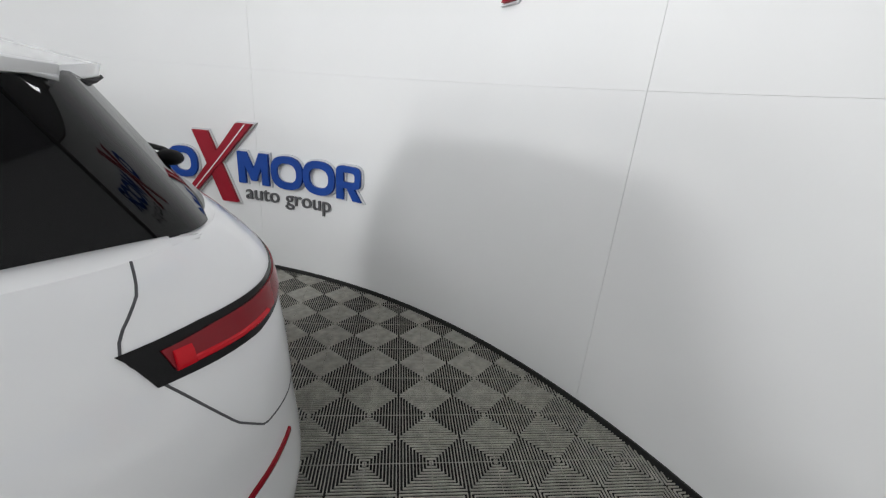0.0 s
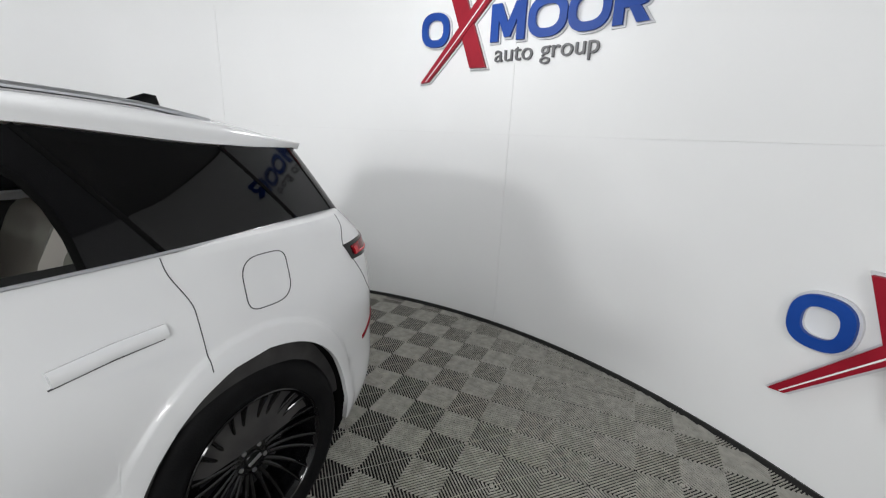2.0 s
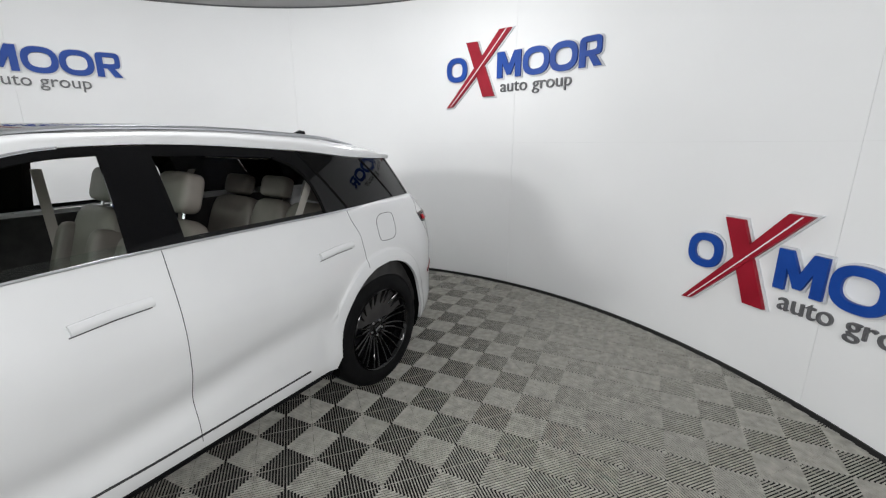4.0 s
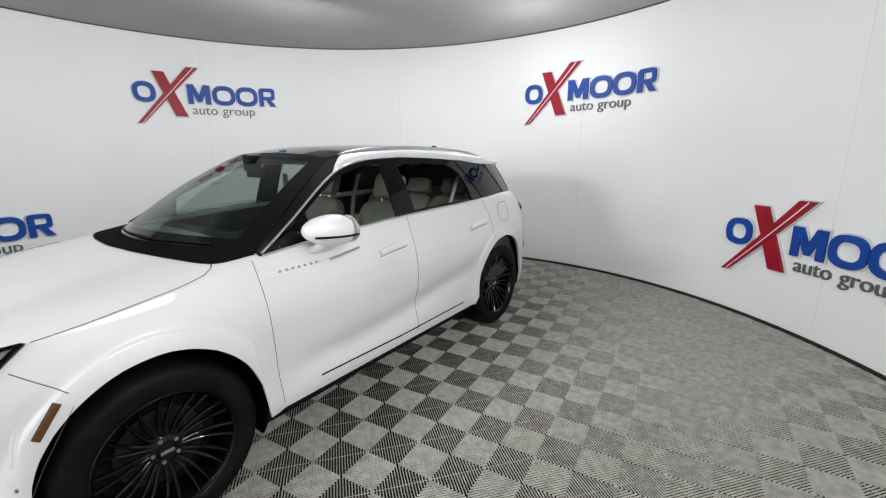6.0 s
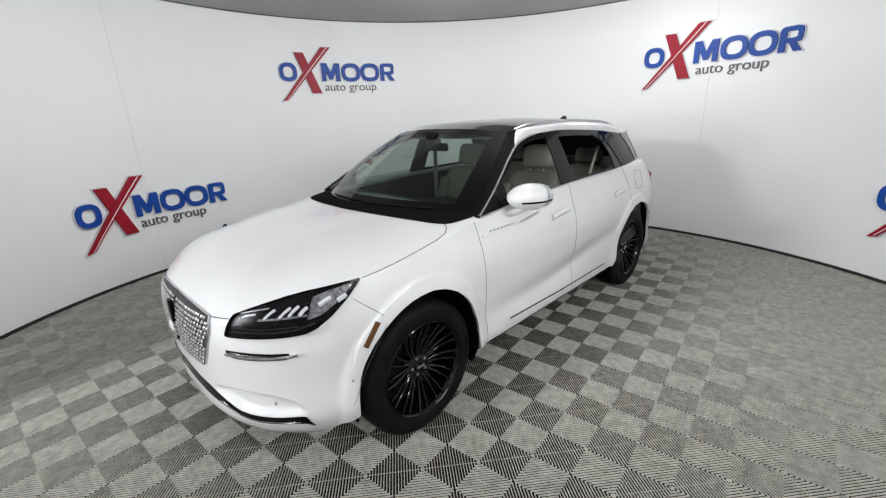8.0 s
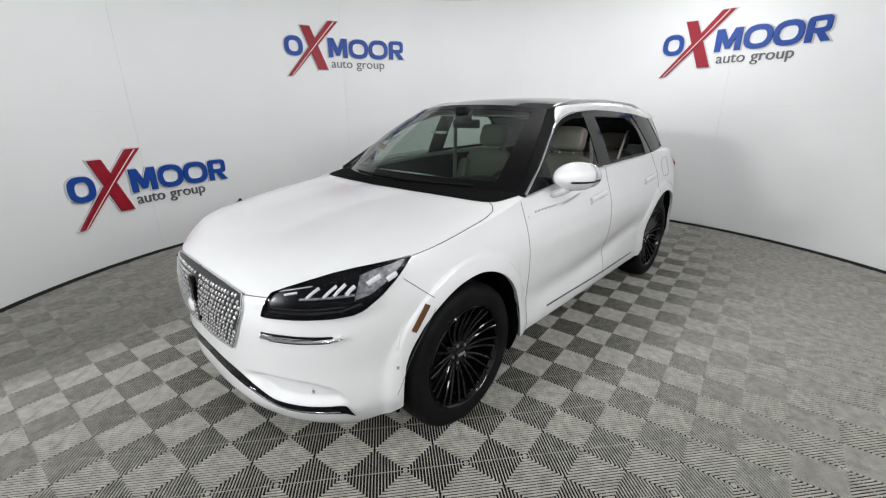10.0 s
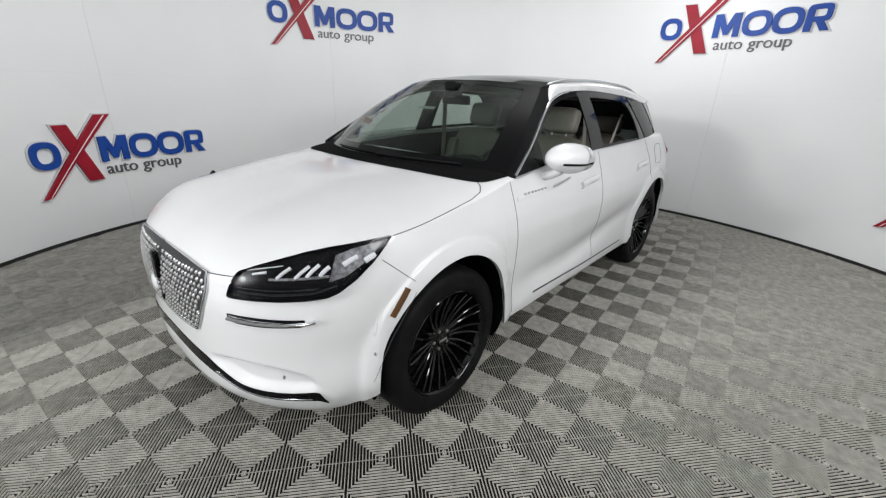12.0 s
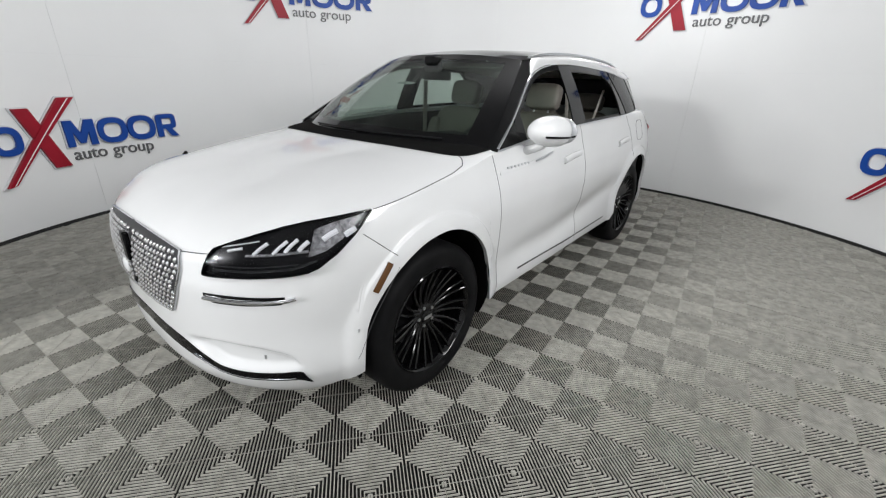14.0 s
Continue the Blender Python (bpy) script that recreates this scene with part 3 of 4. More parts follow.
        rows.append([(p.x, p.y * side, p.z) for p in (a * (1 - k) ** 2 + c * 2 * k * (1 - k) + b * k * k for k in (j / 10 for j in range(11)))])
    part("tail_corner_glass", sheet(rows), TAIL_GLASS, car, "dark glossy glass corner of the tailgate", thick=0.006)
    edge = [cabin_at(x, z) for x, z in resample([(-1.935, belt(-1.935)), (-1.775, dlo_top(-1.775))], 12)]
    part("window_seal", tube([(x, y * side, z) for x, y, z in edge], 0.003), SEAL, car, "black rubber window seal")
    cab("window_frame", top_line(0.56, -0.10, 0.026), top_line(0.62, -0.10, -0.004), BLACK, "black window frame", nv=3)
    cab("window_frame", top_line(-0.27, -0.80, 0.038), top_line(-0.27, -0.80, -0.004), BLACK, "black window frame", nv=3)
    # white ledge between the body's shoulder and the foot of the rear windows
    rows = []
    for i in range(41):
        x = -1.20 - 0.75 * i / 40
        bow = 0.006 * smooth_step(i / 12)
        a, b = Vector(side_at(x, shoulder_side(x))), Vector(cabin_at(x, belt(x) - 0.002 + bow))
        rows.append([(p.x, p.y * side, p.z) for p in (a.lerp(b, k / 5) + Vector((0, 0, bow * math.sin(math.pi * k / 5))) for k in range(6))])
    part("rear_shoulder", sheet(rows), PAINT, car, "white shoulder under the rear windows", thick=0.012)
    # bright trim under the windows and up the windscreen pillar
    part("belt_trim", strip(belt_line(0.86, -1.70, 0.0, 12), cabin_at, 0.009, 0.006, side=side, n=60), SATIN, car, "bright trim under the windows")
    part("pillar_trim", strip(top_line(0.86, 0.0, -0.004), cabin_at, 0.011, 0.006, side=side, n=50), CHROME, car, "bright trim along the windscreen pillar")
    # roof rail
    bm = tube([(roof_at(x, 0.97)[0], side * (roof_edge(x) - 0.012), roof_at(x, 0.97)[2] - 0.002 + 0.014 * min(1, 4 * (1 - abs(2 * t - 1)))) for t, x in ((i / 30, 0.14 - 1.62 * i / 30) for i in range(31))], 0.009, squash=1.0)
    part("roof_rail", bm, SATIN, car, "satin metal roof rail")
    # panel gaps
    def gap(line, at, width=0.0045, n=None):
        part("panel_gap", strip(line, at, width, 0.0012, side=side, n=n), GAP, car)
    gap([(0.885, 1.092), (0.885, 0.36)], door_at, 0.0028, n=50)
    gap([(-0.18, 1.152), (-0.18, 0.36)], door_at, 0.0028, n=50)
    gap([(-1.15, 1.166), (-1.15, 0.84)], door_at, 0.0028, n=40)
    gap([(1.725, 0.905), (1.67, 0.855), (1.61, 0.80)], side_at, width=0.003, n=12)
    gap([(0.61, 1.172), (0.655, 1.13), (0.72, 1.085), (0.738, 1.055), (0.70, 0.99), (0.61, 0.85), (0.54, 0.782), (0.40, 0.76), (0.0, 0.755)], rear_at, n=50)
    if side > 0:
        gap([(1.66, 0.992), (1.47, 0.985), (1.2, 0.975), (1.11, 0.955), (1.06, 0.91), (1.03, 0.85)], hood_at, n=40)
    # fuel flap on the left only
    if side > 0:
        loop = []
        for i in range(41):
            a = 2 * math.pi * i / 40
            c, s = math.cos(a), math.sin(a)
            loop.append((-1.438 - 0.085 * math.copysign(abs(c) ** 0.55, c) - 0.035 * s * 0.5, 1.037 + 0.080 * math.copysign(abs(s) ** 0.55, s)))
        part("fuel_flap", strip(loop, side_at, 0.0035, 0.0012, side=side, n=80), GAP, car, "outline of the closed fuel flap")
    # sill and its trim line
    part("sill", sheet([[(x, side * (body_y(x, 0.325) - 0.040), 0.332), (x, side * (body_y(x, 0.3) - 0.055), 0.265), (x, side * 0.76, 0.225)] for x in [0.93 - i * 1.86 / 24 for i in range(25)]], flip=(side < 0)), TRIM, car, "black sill under the doors", thick=0.02)
    part("sill_trim", strip([(0.63, 0.400), (0.0, 0.388), (-0.74, 0.392)], side_at, 0.009, 0.004, side=side, n=40), LAMP_GREY, car, "dark trim line above the sill")
    # door handles
    for x0 in (0.14, -0.87):
        line = [(x0, 0.972), (x0 - 0.12, 0.985), (x0 - 0.24, 0.990)]
        part("door_handle", strip(line, side_at, 0.036, 0.020, side=side, n=24), PAINT, car, "white door handle")
        # Shade under the handle, put in as a thin strip of gap colour.
        part("handle_shade", strip([(x0 + 0.004, 0.951), (x0 - 0.12, 0.964), (x0 - 0.235, 0.970)], side_at, 0.004, 0.0015, side=side, n=20), GAP, car, "thin dark strip drawn as shade under the handle")
    # fender spear with bars for the lettering
    part("fender_spear", strip([(0.872, 1.0), (0.60, 1.006), (0.30, 1.026)], side_at, 0.022, 0.003, side=side, n=40), PAINT, car, "white raised spear on the front door")
    part("spear_tip", strip([(0.50, 1.013), (0.40, 1.022), (0.28, 1.036)], side_at, 0.013, 0.006, side=side, n=14), SATIN, car, "bright tip of the door spear")
    for i in range(7):
        x = 0.80 - i * 0.035
        part("badge_bar", strip([(x, 1.016), (x - 0.013, 1.0165)], side_at, 0.013, 0.006, side=side, n=4), SATIN, car)
    # door mirror
    if side > 0:
        bm = bmesh.new()
        bmesh.ops.create_uvsphere(bm, u_segments=32, v_segments=20, radius=1.0)
        for v in bm.verts:
            x, y, z = v.co
            x, y, z = (math.copysign(abs(c) ** 0.88, c) for c in (x, y, z))
            front = 0.5 + 0.5 * x
            v.co = (0.560 + 0.130 * x, 0.968 + 0.092 * y * (1 - 0.15 * front) - 0.025 * x, 1.188 + 0.086 * z * (1 - 0.34 * front * front) + 0.006 * x)
            v.co.x = max(v.co.x, 0.458)
        housing = part("mirror_housing", bm, PAINT, car, "white door mirror housing")
        bm = tube([(0.675 - 0.222 * i / 20, side * (0.966 + 0.094 * math.sin(math.pi * (0.16 + 0.50 * i / 20))), 1.172 - 0.014 * i / 20) for i in range(21)], 0.0055)
        part("mirror_line", bm, BLACK, housing, "black line round the mirror housing")
        bm = bmesh.new()
        bmesh.ops.create_circle(bm, cap_ends=True, segments=32, radius=1.0, matrix=Matrix.Translation((0.455, side * 0.982, 1.184)) @ Matrix.Rotation(radians(90), 4, "Y") @ Matrix.Diagonal((0.072, 0.095, 1, 1)))
        part("mirror_glass", bm, CHROME, housing, "mirror glass", thick=0.004)
        bm = tube([(0.575, side * 0.84, 1.075), (0.572, side * 0.90, 1.095), (0.57, side * 0.955, 1.125)], lambda t: 0.042 - 0.008 * t, squash=0.6, segments=12)
        part("mirror_foot", bm, PAINT, housing, "white mirror foot")

# ---- lamps and grille on the nose ----
def chin_at(a, z):
    """The nose with the hollow of its corner."""
    return body_at(("f", max(a, 0.0)), z)


for side in (1, -1):
    hl_low = [(0.283, 0.792), (0.30, 0.789), (0.333, 0.790), (0.429, 0.792), (0.518, 0.795), (0.575, 0.801), (0.606, 0.815), (0.651, 0.855), (0.694, 0.916), (0.731, 0.982)]
    hl_high = [(0.283, 0.803), (0.294, 0.850), (0.303, 0.876), (0.356, 0.903), (0.42, 0.928), (0.486, 0.950), (0.55, 0.964), (0.612, 0.972), (0.68, 0.980), (0.732, 0.985)]

    def lid(a):
        return shoulder_side(front_at(a, 0.9)[0]) - 0.09
    if side < 0:
        hl_high = [(a, min(z, lid(a))) for a, z in hl_high]
    lamp = part("headlight", sheet(between(hl_low, hl_high, front_at, 48, 14, 0.004, side), flip=(side > 0)), LAMP_BLACK, car, "black headlight with bright light guides", thick=0.02)
    part("lamp_bezel", strip([(0.31, 0.812), (0.43, 0.812), (0.54, 0.817), (0.60, 0.838)], front_at, 0.007, 0.009, side=side, n=30), LAMP_GREY, lamp, "grey lower light bar")
    part("lamp_bezel", strip([(0.31, 0.826), (0.43, 0.826), (0.55, 0.832)], front_at, 0.004, 0.009, side=side, n=30), LAMP_GREY, lamp, "grey lower light bar")
    if side > 0:
        part("reflector_bowl", sheet(between([(0.575, 0.852), (0.62, 0.866), (0.655, 0.897), (0.694, 0.945)], [(0.575, 0.940), (0.62, 0.957), (0.67, 0.967), (0.71, 0.974)], front_at, 16, 8, 0.0055, side), flip=True), REFLECTOR, lamp, "brushed grey reflector", thick=0.002)
        part("lamp_shelf", strip([(0.40, 0.862), (0.48, 0.866), (0.572, 0.872)], front_at, 0.010, 0.009, side=side, n=20), REFLECTOR, lamp, "brushed grey shelf")
        part("brow_line", strip([(0.322, 0.884), (0.37, 0.896), (0.428, 0.908)], front_at, 0.0045, 0.010, side=side, n=16), LED, lamp, "thin bright light guide")
        for low, high, wide in (((0.345, 0.874), (0.385, 0.884), 0.010), ((0.422, 0.866), (0.453, 0.902), 0.012), ((0.476, 0.868), (0.507, 0.908), 0.012), ((0.508, 0.872), (0.535, 0.912), 0.013), ((0.545, 0.874), (0.566, 0.904), 0.015), ((0.604, 0.906), (0.640, 0.930), 0.019), ((0.664, 0.912), (0.692, 0.930), 0.021)):
            mid = ((low[0] + high[0]) / 2 - 0.003, (low[1] + high[1]) / 2)
            part("light_guide", strip([low, mid, high], front_at, wide, 0.011, side=side, n=10), LED, lamp, "bright light guide")
    part("lamp_lens", sheet(between(hl_low, hl_high, front_at, 48, 10, 0.0165, side), flip=(side > 0)), LENS, lamp, "clear lamp lens", thick=0.003)
    part("lamp_rim", strip(hl_low + hl_high[::-1] + hl_low[:1], front_at, 0.007, 0.017, side=side, n=120), BLACK, lamp, "black rim round the lens")
    part("chrome_blade", strip([(0.274, 0.700), (0.351, 0.697), (0.447, 0.694), (0.52, 0.698), (0.545, 0.704)], front_at, 0.013, 0.014, side=side, n=40), CHROME, car, "chrome blade under the headlight")
    part("blade_shadow", strip([(0.272, 0.712), (0.351, 0.712), (0.447, 0.708), (0.515, 0.706)], front_at, 0.012, 0.003, side=side, n=40), BLACK, car, "black recess above the chrome blade")
    part("blade_shadow", strip([(0.30, 0.686), (0.40, 0.683), (0.505, 0.685)], front_at, 0.006, 0.004, side=side, n=40), BLACK, car, "black strip under the chrome blade")
    part("side_marker", strip([(1.642, 0.778), (1.672, 0.732), (1.710, 0.670)], side_at, 0.026, 0.005, side=side, n=14), AMBER, car, "amber side marker lamp")
    part("panel_gap", strip([(1.607, 0.752), (1.655, 0.665), (1.702, 0.574), (1.790, 0.385)], side_at, 0.0018, 0.0010, side=side, n=24), GAP, car)
    part("parking_sensor", strip([(0.418, 0.438), (0.425, 0.438)], chin_at, 0.016, 0.002, side=side, n=3), SATIN, car, "round parking sensor")
    part("parking_sensor", strip([(0.704, 0.513), (0.709, 0.513)], front_at, 0.014, 0.002, side=side, n=3), SATIN, car, "round parking sensor")
    # tail lamp
    lo = [(0.712, 0.995), (0.62, 0.985), (0.50, 0.975), (0.40, 0.978), (0.0, 0.985)]
    hi = [(0.740, 1.062), (0.62, 1.062), (0.50, 1.055), (0.40, 1.050), (0.0, 1.045)]
    tl = part("tail_lamp", sheet(between(lo, hi, rear_at, 60, 8, 0.003, side), flip=(side < 0)), BLACK, car, "red tail lamp in a black surround", thick=0.015)
    lo = [(0.685, 1.008), (0.60, 1.000), (0.50, 0.990), (0.0, 1.0)]
    hi = [(0.695, 1.045), (0.60, 1.047), (0.50, 1.042), (0.0, 1.032)]
    part("lamp_lens", sheet(between(lo, hi, rear_at, 50, 6, 0.007, side), flip=(side < 0)), DEEP_RED, tl, "dark red lens", thick=0.004)
    part("light_bar", strip([(0.683, 1.022), (0.655, 1.020)], rear_at, 0.034, 0.012, side=side, n=8), RED_LAMP, tl, "bright red lamp segment")
    part("light_bar", strip([(0.655, 1.010), (0.55, 1.0), (0.45, 0.997)], rear_at, 0.012, 0.011, side=side, n=24), RED_LAMP, tl, "bright red lamp segment")
    part("reflector", strip([(0.69, 0.618), (0.60, 0.648), (0.50, 0.662), (0.44, 0.668)], rear_at, 0.019, 0.006, side=side, n=24), DEEP_RED, car, "dark red rear bumper reflector")

# grille
grille_half = curve((0.590, 0.136), (0.609, 0.144), (0.709, 0.178), (0.800, 0.198), (0.850, 0.192), (0.880, 0.186))
GRILLE_LOW = 0.598


def grille_top(t):
    return 0.852 + 0.022 * (1 - t * t)


grille = part("grille", sheet([[raised(front_at, (abs(k) / 20 * grille_half(z), z), 0.004, 1 if k >= 0 else -1) for z in [GRILLE_LOW + (grille_top(abs(k) / 20) - GRILLE_LOW) * j / 10 for j in range(11)]] for k in range(-20, 21)]), GRILLE_BACK, car, "chrome mesh grille with a dark centre badge", thick=0.01)
frame_line = [(grille_half(GRILLE_LOW + 0.252 * i / 8), GRILLE_LOW + 0.252 * i / 8) for i in range(9)]
for side in (1, -1):
    part("grille_frame", strip(frame_line, front_at, 0.008, 0.012, side=side, n=16), CHROME, grille)
    part("grille_frame", strip([(0.002, GRILLE_LOW), (0.140, GRILLE_LOW)], front_at, 0.010, 0.012, side=side, n=10), CHROME, grille)
    part("grille_frame", strip([(0.192 * i / 8 + 0.001, grille_top(i / 8)) for i in range(9)], front_at, 0.006, 0.012, side=side, n=10), CHROME, grille)
part("panel_gap", strip([(0.195, 0.850), (0.285, 0.858)], front_at, 0.004, 0.0015, n=8), GAP, car)
part("panel_gap", strip([(0.195, 0.850), (0.285, 0.858)], front_at, 0.004, 0.0015, side=-1, n=8), GAP, car)
rows_z = [0.616 + 0.0225 * j for j in range(12)]
for j, z in enumerate(rows_z):
    half = [front_at(grille_half(z) * i / 40, z) for i in range(41)]
    ys = [p[1] for p in half]
    y = 0.013 if j % 2 else 0.0
    while y < ys[-1] - 0.012:
        if z > grille_top(y / 0.40) - 0.012:
            y += 0.026
            continue
        i = next(i for i in range(41) if ys[i] >= y)
        f = grille_half(z) * i / 40
        for side in ((1, -1) if y > 0 else (1,)):
            p, n = normal_of(front_at, (max(f, 0.004), z))
            bm = bmesh.new()
            bmesh.ops.create_uvsphere(bm, u_segments=6, v_segments=4, radius=1.0, matrix=Matrix.Translation(((p + n * 0.008).x, side * (p + n * 0.008).y, z)) @ Matrix.Rotation(radians(-18), 4, "Y") @ Matrix.Diagonal((0.009, 0.0056, 0.0112, 1)))
            part("grille_link", bm, LINK, grille)
        y += 0.026
badge = bmesh.new()
box(badge, nose(0.72), nose(0.72) + 0.022, -0.022, 0.022, 0.722, 0.845)
part("badge", badge, BLACK, grille, "dark upright nose badge", bevel=0.006)
bm = bmesh.new()
bmesh.ops.create_uvsphere(bm, u_segments=16, v_segments=10, radius=0.018, matrix=Matrix.Translation((nose(0.6) + 0.004, 0.02, 0.640)))
part("front_camera", bm, BLACK, grille, "small round nose camera")
bm = bmesh.new()
bmesh.ops.create_uvsphere(bm, u_segments=16, v_segments=10, radius=1.0, matrix=Matrix.Translation((nose(0.68) + 0.012, -0.085, 0.672)) @ Matrix.Diagonal((0.012, 0.040, 0.034, 1)))
part("nose_cover", bm, PAINT, grille, "white rounded cover in the grille")
# slot above the chin
for side in (1, -1):
    spots = [1e-6 + 0.559 * i / 90 for i in range(91)]
    rows = [[raised(front_at, (a, slot_low(a) + (slot_high(a) - slot_low(a)) * k / 8), 0.004, side) for k in range(9)] for a in spots]
    part("air_intake", sheet(rows), BLACK, car, "black air intake over the chin", thick=0.012)
    part("intake_blade", strip([(a, slot_low(a) * 0.72 + slot_high(a) * 0.28) for a in spots[30:84]], front_at, 0.0035, 0.008, side=side, n=60), CHROME, car, "thin chrome blade in the air intake")

# ---- wheels ----
wheel = tagged(new("wheel"), "black many-spoked alloy wheel with low tyre")
wheel.parent = car
tyre_profile = [(0.262, 0.098), (0.272, 0.108), (0.295, 0.112), (0.330, 0.113), (0.352, 0.106), (0.366, 0.092), (0.374, 0.07), (0.3755, 0.0), (0.374, -0.07), (0.366, -0.098), (0.352, -0.112), (0.33, -0.118), (0.262, -0.10)]
part("tyre", turned(tyre_profile, 72, closed=True), RUBBER, wheel)
rim = part("rim", turned([(0.266, 0.106), (0.262, 0.110), (0.254, 0.103), (0.246, 0.07), (0.236, -0.10), (0.262, -0.10), (0.262, 0.10)], 72, closed=True), RIM, wheel)
spoke_bm = bmesh.new()
for i in range(9):
    t = i / 8
    r = 0.055 + 0.195 * t
    y = 0.052 + 0.052 * t ** 1.4
    w = 0.0085 - 0.003 * t
    ring = [(-w, y - 0.02), (-w, y - 0.004), (-w * 0.4, y), (w * 0.4, y), (w, y - 0.004), (w, y - 0.02)]
    vs = [spoke_bm.verts.new((x + 0.010 * math.sin(math.pi * t), yy, r)) for x, yy in ring]
    if i:
        for k in range(6):
            spoke_bm.faces.new((last[k], last[(k + 1) % 6], vs[(k + 1) % 6], vs[k]))
    last = vs
spoke = part("spoke", spoke_bm, RIM, wheel)
for i in range(1, 24):
    s = spoke.copy()
    scene.collection.objects.link(s)
    s.matrix_basis = Matrix.Rotation(2 * math.pi * i / 24 + (0.055 if i % 2 else 0), 4, "Y")
part("hub", turned([(0.0001, 0.066), (0.03, 0.066), (0.034, 0.062), (0.036, 0.056), (0.062, 0.052), (0.070, 0.044), (0.070, 0.0), (0.0001, 0.0)], 32), RIM, wheel)
bm = bmesh.new()
box(bm, -0.026, 0.026, 0.066, 0.069, -0.007, 0.007)
part("hub_badge", bm, SATIN, wheel, "silver bar badge on the hub cap", bevel=0.001)
for i in range(5):
    a = 2 * math.pi * i / 5
    bm = turned([(0.0001, 0.058), (0.008, 0.058), (0.010, 0.045), (0.0001, 0.045)], 10)
    bmesh.ops.translate(bm, vec=(0.05 * math.cos(a), 0, 0.05 * math.sin(a)), verts=bm.verts)
    part("wheel_nut", bm, SATIN, wheel)
part("brake_disc", turned([(0.06, 0.0), (0.165, 0.0), (0.165, -0.02), (0.06, -0.02)], 48, closed=True), STEEL, wheel)
part("wheel_back", turned([(0.0001, -0.06), (0.24, -0.06), (0.24, -0.08), (0.0001, -0.08)], 40), TRIM, wheel)
wheel.matrix_basis = pose(AXLE, 0.772, HUB)
for x, y, turn in ((-AXLE, 0.772, 20), (AXLE, -0.772, 0), (-AXLE, -0.772, 0)):
    copy_thing(wheel, pose(x, y, HUB, 0, turn if y > 0 else 0, 0 if y > 0 else 180))

# wheel wells, underbody
for ax in (-AXLE, AXLE):
    for side in (1, -1):
        rows = []
        for i in range(61):
            a = math.pi * (-0.10 + 1.2 * i / 60)
            x, z = ax + (ARCH_X - 0.003) * math.cos(a), HUB + (ARCH - 0.004) * math.sin(a)
            rows.append([(x, side * (body_y(x, z) - 0.022), z), (x, side * 0.60, z), (ax + (x - ax) * 0.2, side * 0.56, HUB + (z - HUB) * 0.2)])
        part("wheel_well", sheet(rows), SEAL, car, "black wheel well liner", thick=0.01)
bm = bmesh.new()
box(bm, -2.1, 2.02, -0.55, 0.55, 0.21, 0.40)
box(bm, -0.92, 0.92, -0.80, 0.80, 0.215, 0.42)
part("underbody", bm, TRIM, car, "dark underbody", bevel=0.02)

# ---- cabin ----
bm = bmesh.new()
box(bm, -1.95, 0.95, -0.78, 0.78, 0.42, 0.46)
part("cabin_floor", bm, CABIN, car)
for side in (1, -1):
    rows = []
    for i in range(33):
        x = 0.93 - i * 2.85 / 32
        rows.append([(x, side * (body_y(x, z) - 0.055), z) for z in (0.44, 0.6, 0.8, 0.95, 1.06, min(1.13, shoulder_side(x) - 0.025))])
    part("door_lining", sheet(rows), CABIN, car, "dark inner door lining", thick=0.01)
    rows = [[(x, side * (roof_edge(x) - 0.01), roof_at(x, 1)[2] - 0.05), (x, side * (cabin_y(x, dlo_top(x) - 0.01) - 0.03), dlo_top(x) - 0.02)] for x in [0.2 - i * 0.1 for i in range(20)]]
    part("roof_lining_side", sheet(rows), LINING, car, "light roof lining", thick=0.006)
part("roof_lining", sheet([[(x, y * roof_edge(x), roof_mid(x) - 0.085) for y in (-1, -0.5, 0, 0.5, 1)] for x in [0.22 - i * 0.1 for i in range(20)]]), LINING, car, "light roof lining", thick=0.006)
rows = []
for i in range(13):
    y = -0.76 + 1.52 * i / 12
    h = 0.05 * math.exp(-((y - 0.38) / 0.2) ** 2)
    ahead = min(1.02, 1.06 - 0.27 * (y / 0.79) ** 2)
    rows.append([(ahead, y * 0.96, 1.085), (min(0.80, ahead - 0.05), y, 1.085 + h * 0.4), (0.62, y, 1.075 + h), (0.54, y, 1.02 + h), (0.52, y, 0.90), (0.60, y, 0.70)])
part("dashboard", sheet(rows), CABIN, car, "dark dashboard", thick=0.02)
bm = bmesh.new()
box(bm, -0.35, 0.56, -0.13, 0.13, 0.45, 0.80)
part("centre_console", bm, CABIN, car, bevel=0.03)
ring = [Vector((0.36, 0.38, 0.98)) + Matrix.Rotation(radians(-24), 3, "Y") @ Vector((0, 0.182 * math.cos(2 * math.pi * i / 36), 0.182 * math.sin(2 * math.pi * i / 36))) for i in range(36)]
steering = part("steering_wheel", tube(ring, 0.016, closed=True), CABIN, car, "dark leather steering wheel")
bm = bmesh.new()
box(bm, 0.36, 0.40, 0.22, 0.54, 0.955, 0.995)
box(bm, 0.36, 0.41, 0.31, 0.45, 0.92, 1.03)
box(bm, 0.38, 0.56, 0.35, 0.41, 0.93, 1.0)
part("steering_column", bm, CABIN, steering, bevel=0.012)
bm = bmesh.new()
box(bm, 0.335, 0.365, -0.12, 0.12, 1.415, 1.475)
box(bm, 0.34, 0.42, -0.05, 0.05, 1.46, 1.56)
part("inner_mirror", bm, TRIM, car, "black inner mirror and sensor box", bevel=0.012)


